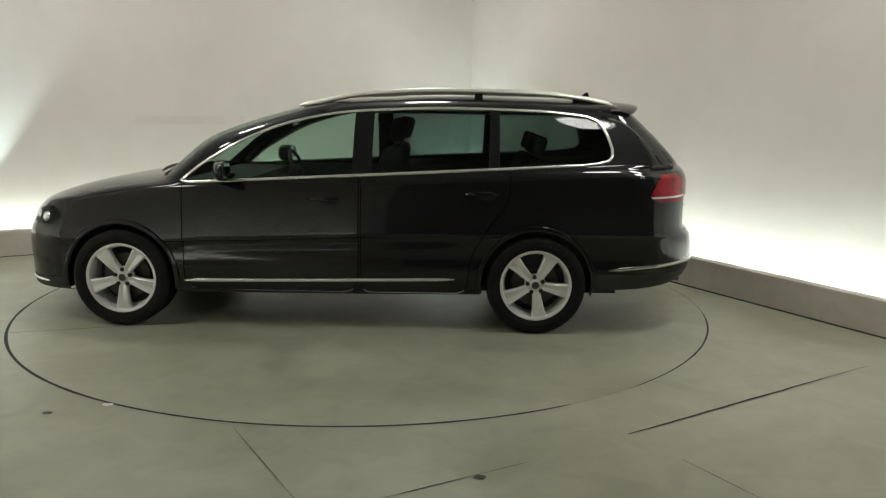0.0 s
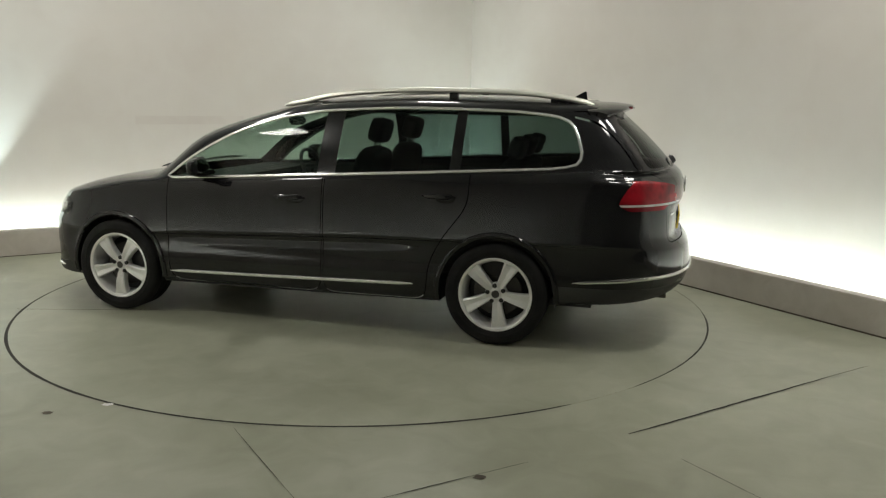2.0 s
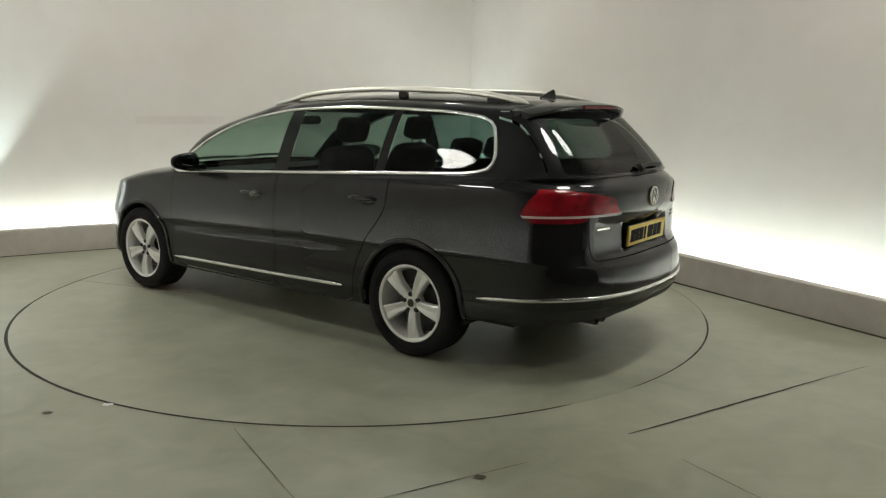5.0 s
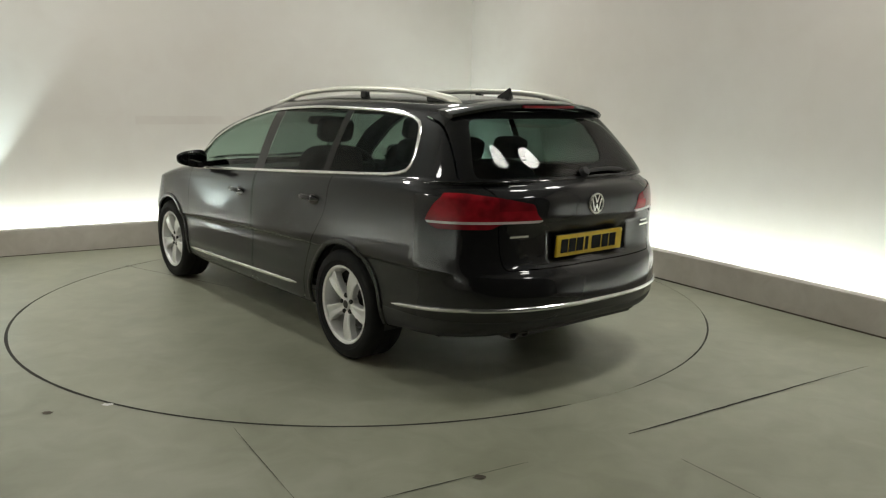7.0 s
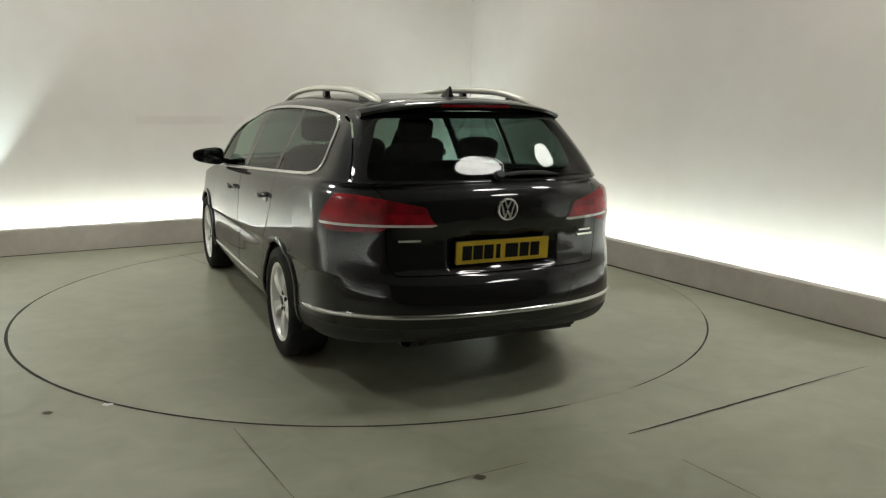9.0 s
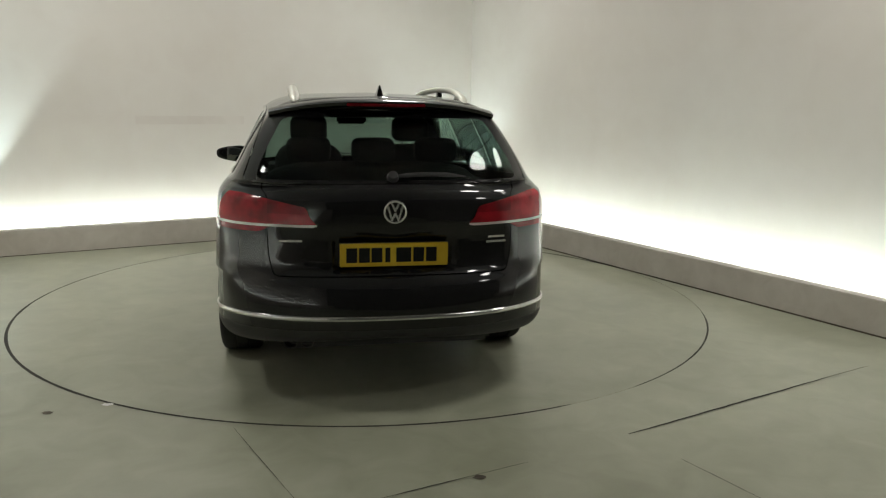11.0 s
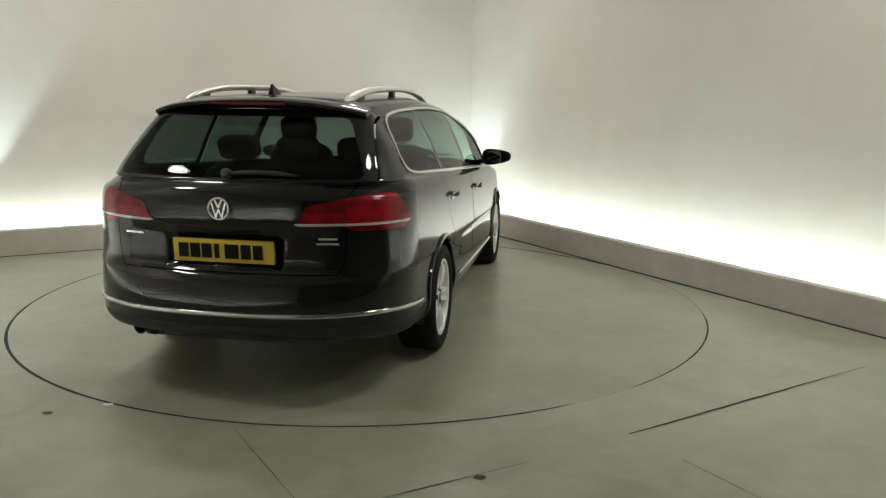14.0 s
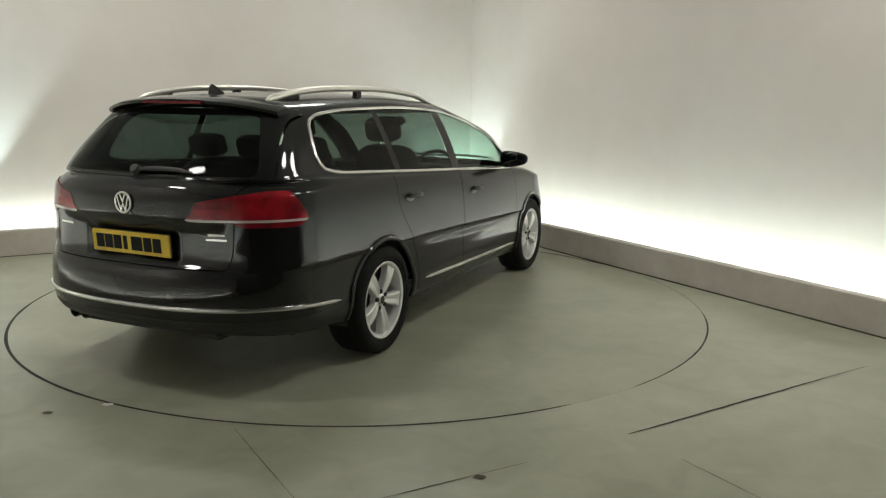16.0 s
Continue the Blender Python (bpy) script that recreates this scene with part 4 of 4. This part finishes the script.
def build_tail(car, tg, rb):
    # spoiler over the rear window
    bm = bmesh.new()
    rows = []
    for i in range(31):
        t = -1 + 2 * i / 30
        y = 0.590 * t
        e = abs(t) ** 4
        x0, z0 = -1.84, 1.500 - 0.040 * t * t - 0.022 * e
        x1, z1 = -2.088 + 0.050 * t * t + 0.075 * e, 1.480 - 0.036 * t * t - 0.024 * e
        rows.append([bm.verts.new(p) for p in ((x0, y, z0 + 0.003), ((x0 + x1) / 2, y, (z0 + z1) / 2 + 0.010), (x1 + 0.02, y, z1 + 0.008), (x1, y, z1), (x1 + 0.006, y, z1 - 0.016), (x1 + 0.09, y, z1 - 0.040), (x0 - 0.06, y, z0 - 0.06))])
    for p, q in zip(rows, rows[1:]):
        for j in range(7):
            bm.faces.new((p[j], p[(j + 1) % 7], q[(j + 1) % 7], q[j]))
    bm.faces.new(rows[0])
    bm.faces.new(rows[-1][::-1])
    sp = part("spoiler", bm, PAINT, tg, "black roof spoiler")
    part("brake_light", boxed((-2.092, -0.20, 1.456), (-2.074, 0.20, 1.470), 0.003), RED_DARK, sp, "dark red high brake light")
    # number plate with plain bars
    tilt = Matrix.Translation((-2.413, 0, 0.757)) @ Matrix.Rotation(radians(-4), 4, "Y")
    bm = boxed((-0.010, -0.262, -0.057), (0.004, 0.262, 0.057), 0.003, tilt)
    plate = part("number_plate", bm, YELLOW, tg, "yellow number plate with plain black bars")
    bars = [(-0.205, 0.026), (-0.145, 0.026), (-0.085, 0.026), (-0.032, 0.012), (0.045, 0.036), (0.118, 0.026), (0.180, 0.026)]
    for y, w in bars:
        part("bar", boxed((-0.0125, -y - w, -0.036), (-0.009, -y + w, 0.036), 0.0, tilt), INK, plate, smooth=False)
    # added black backing: paints the shade of the body-coloured recess round the plate
    part("plate_shade", boxed((-0.004, -0.265, -0.060), (0.010, 0.265, 0.060), 0.004, tilt), PLASTIC, tg, "black backing standing in for the shade round the plate")
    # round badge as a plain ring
    p, n = rear_at(0.0, 0.968, 0.004)
    turn = Matrix.Translation(p) @ Vector(n).to_track_quat("X", "Z").to_matrix().to_4x4() @ Matrix.Scale(0.88, 4)
    bm = lathe([(0.052, 0.0), (0.053, 0.008), (0.058, 0.010), (0.063, 0.008), (0.064, 0.0)], 48, "x", True)
    bmesh.ops.transform(bm, matrix=turn, verts=bm.verts)
    badge = part("badge", bm, CHROME, tg, "round chrome badge")
    bm = lathe([(0.0, 0.003), (0.052, 0.003), (0.052, 0.0)], 40, "x")
    bmesh.ops.transform(bm, matrix=turn, verts=bm.verts)
    part("badge_ground", bm, GLOSS_BLACK, badge, "black badge ground")
    zig = [(-0.040, 0.030), (-0.017, -0.046), (0.0, -0.006), (0.017, -0.046), (0.040, 0.030)]
    for (y0, z0), (y1, z1) in list(zip(zig, zig[1:])) + [((-0.020, 0.048), (0.0, 0.006)), ((0.020, 0.048), (0.0, 0.006))]:
        d = math.hypot(y1 - y0, z1 - z0) / 2 + 0.002
        spin = math.atan2(-(y1 - y0), z1 - z0)
        bm = boxed((0.002, -0.0048, -d), (0.009, 0.0048, d), 0.0015, turn @ Matrix.Translation((0, (y0 + y1) / 2, (z0 + z1) / 2)) @ Matrix.Rotation(spin, 4, "X"))
        part("badge_bar", bm, CHROME, badge)
    # small lettering as bars
    for y, z, w in ((0.49, 0.825, 0.055), (-0.515, 0.830, 0.045), (-0.515, 0.806, 0.055)):
        p, n = rear_at(y, z, 0.002)
        turn = Matrix.Translation(p) @ Vector(n).to_track_quat("X", "Z").to_matrix().to_4x4()
        part("lettering", boxed((0, -w, -0.005), (0.003, w, 0.005), 0.001, turn), CHROME, tg, "small chrome lettering bar")
    # wiper
    path = [rear_at(y, 1.112 + 0.012 * math.sin(math.pi * (0.02 - y) / 0.4), 0.020)[0] for y in np.linspace(0.02, -0.36, 14)]
    wp = part("rear_wiper", sweep(path, [Vector((-1, 0, 0.4))] * 14, 0.011, 0.007, False, 8, 0.2), PLASTIC, tg, "black rear wiper")
    p, n = rear_at(0.0, 1.115, 0.012)
    bm = lathe([(0.0, 0.03), (0.022, 0.026), (0.030, 0.0)], 20, "x")
    bmesh.ops.transform(bm, matrix=Matrix.Translation(p) @ Vector(n).to_track_quat("X", "Z").to_matrix().to_4x4(), verts=bm.verts)
    part("wiper_hub", bm, PLASTIC, wp)
    # thin bright line under the rear window
    ys = np.linspace(-0.62, 0.62, 30)
    pn = [rear_at(y, 1.092, 0.002) for y in ys]
    part("window_ledge", sweep([a for a, b in pn], [b for a, b in pn], 0.006, 0.004, False, 6, 0.05), GLOSS_BLACK, tg)
    # fin aerial
    bm = bmesh.new()
    for x, z, w in ((-1.640, 1.490, 0.022), (-1.69, 1.525, 0.015), (-1.735, 1.552, 0.008), (-1.765, 1.569, 0.004), (-1.775, 1.562, 0.004), (-1.765, 1.525, 0.012), (-1.785, 1.485, 0.024)):
        bm.verts.new((x, w, z))
        bm.verts.new((x, -w, z))
    bmesh.ops.convex_hull(bm, input=bm.verts)
    part("roof_aerial", bm, GLOSS_BLACK, car, "black fin aerial")
    # exhaust, tow cover, reflectors
    for y in (0.50, 0.42):
        bm = lathe([(0.030, 0.0), (0.034, 0.0), (0.034, 0.14), (0.030, 0.14)], 24, "x", True)
        bmesh.ops.transform(bm, matrix=Matrix.Translation((-2.37, y, 0.325)), verts=bm.verts)
        part("exhaust_pipe", bm, STEEL, car, "steel exhaust tail pipe")
    part("diffuser", boxed((-2.36, -0.50, 0.285), (-2.05, 0.50, 0.345), 0.02), PLASTIC, rb, "black lower valance")


def cushion(lo, hi, turn=None):
    """A soft pad that fills the box from lo to hi."""
    bm = bmesh.new()
    bmesh.ops.create_uvsphere(bm, u_segments=24, v_segments=14, radius=1)
    for v in bm.verts:
        v.co = Vector([(a + b) / 2 + math.copysign(abs(k) ** 0.45, k) * (b - a) / 2 for a, b, k in zip(lo, hi, v.co)])
    if turn:
        bmesh.ops.transform(bm, matrix=turn, verts=bm.verts)
    return bm


def build_inside(car):
    # floor pan and underbody
    part("underbody", boxed((-1.95, -0.66, 0.22), (1.80, 0.66, 0.30), 0.03), PLASTIC, car, "black underbody")
    part("cabin_floor", boxed((-2.15, -0.70, 0.40), (1.0, 0.70, 0.44), 0.01), TRIM, car)
    part("headlining", boxed((-1.95, -0.52, 1.405), (0.10, 0.52, 1.418), 0.004), LINING, car, "pale grey headlining")
    part("dashboard", boxed((0.52, -0.74, 0.60), (1.05, 0.74, 0.955), 0.06), TRIM, car, "black dashboard")
    part("parcel_cover", boxed((-2.22, -0.62, 0.985), (-1.42, 0.62, 1.0), 0.005), TRIM, car, "black load cover")
    for s in (1, -1):
        part("door_lining", boxed((-1.75, s * 0.805 - 0.012, 0.42), (0.95, s * 0.805 + 0.012, 0.965), 0.01), TRIM, car)
    for s in (1, -1):
        y = 0.36 * s
        seat = part("front_seat", cushion((-0.28, y - 0.25, 0.45), (0.26, y + 0.25, 0.66)), TRIM, car, "black fabric front seat")
        lean = Matrix.Translation((-0.22, 0, 0.60)) @ Matrix.Rotation(radians(-16), 4, "Y")
        part("seat_back", cushion((-0.09, y - 0.245, 0.0), (0.06, y + 0.245, 0.60), lean), TRIM, seat)
        part("headrest", cushion((-0.06, y - 0.13, 0.635), (0.05, y + 0.13, 0.80), lean), TRIM, seat)
        for d in (-0.05, 0.05):
            part("headrest_post", boxed((-0.012, y + d - 0.006, 0.58), (0.0, y + d + 0.006, 0.66), 0.0, lean), CHROME, seat)
    bench = part("rear_seat", cushion((-1.25, -0.66, 0.45), (-0.72, 0.66, 0.66)), TRIM, car, "black fabric rear bench")
    lean = Matrix.Translation((-1.18, 0, 0.60)) @ Matrix.Rotation(radians(-18), 4, "Y")
    part("seat_back", cushion((-0.10, -0.66, 0.0), (0.06, 0.66, 0.55), lean), TRIM, bench)
    for y in (0.38, 0.0, -0.38):
        part("headrest", cushion((-0.06, y - 0.13, 0.56), (0.04, y + 0.13, 0.70), lean), TRIM, bench)
    # steering wheel on the right, as in this country
    wheel = lathe([(0.178 + 0.014 * math.cos(2 * math.pi * i / 8), 0.014 * math.sin(2 * math.pi * i / 8)) for i in range(8)], 36, "x", True)
    bmesh.ops.transform(wheel, matrix=Matrix.Translation((0.42, -0.36, 0.93)) @ Matrix.Rotation(radians(24), 4, "Y"), verts=wheel.verts)
    sw = part("steering_wheel", wheel, TRIM, car, "black steering wheel")
    part("wheel_boss", boxed((0.40, -0.43, 0.88), (0.50, -0.29, 0.98), 0.03), TRIM, sw)
    part("rear_view_mirror", boxed((0.36, -0.12, 1.30), (0.40, 0.12, 1.365), 0.015), GLOSS_BLACK, car, "black rear-view mirror")


car = build_car()


def motions():
    rows, turns = [], []
    count = 64
    for i in range(count + 1):
        t = SECONDS * i / count
        a = HEAD0 + SPEED * t
        m = pose(0, 0, 0, 0, 0, a)
        turns.append((t, Matrix.Translation((*TABLE_AT, 0)) @ m))
        rows.append((t, m @ Matrix.Translation((*CAR_AT, 0))))
    walk(car, rows)
    walk(table, turns)


motions()
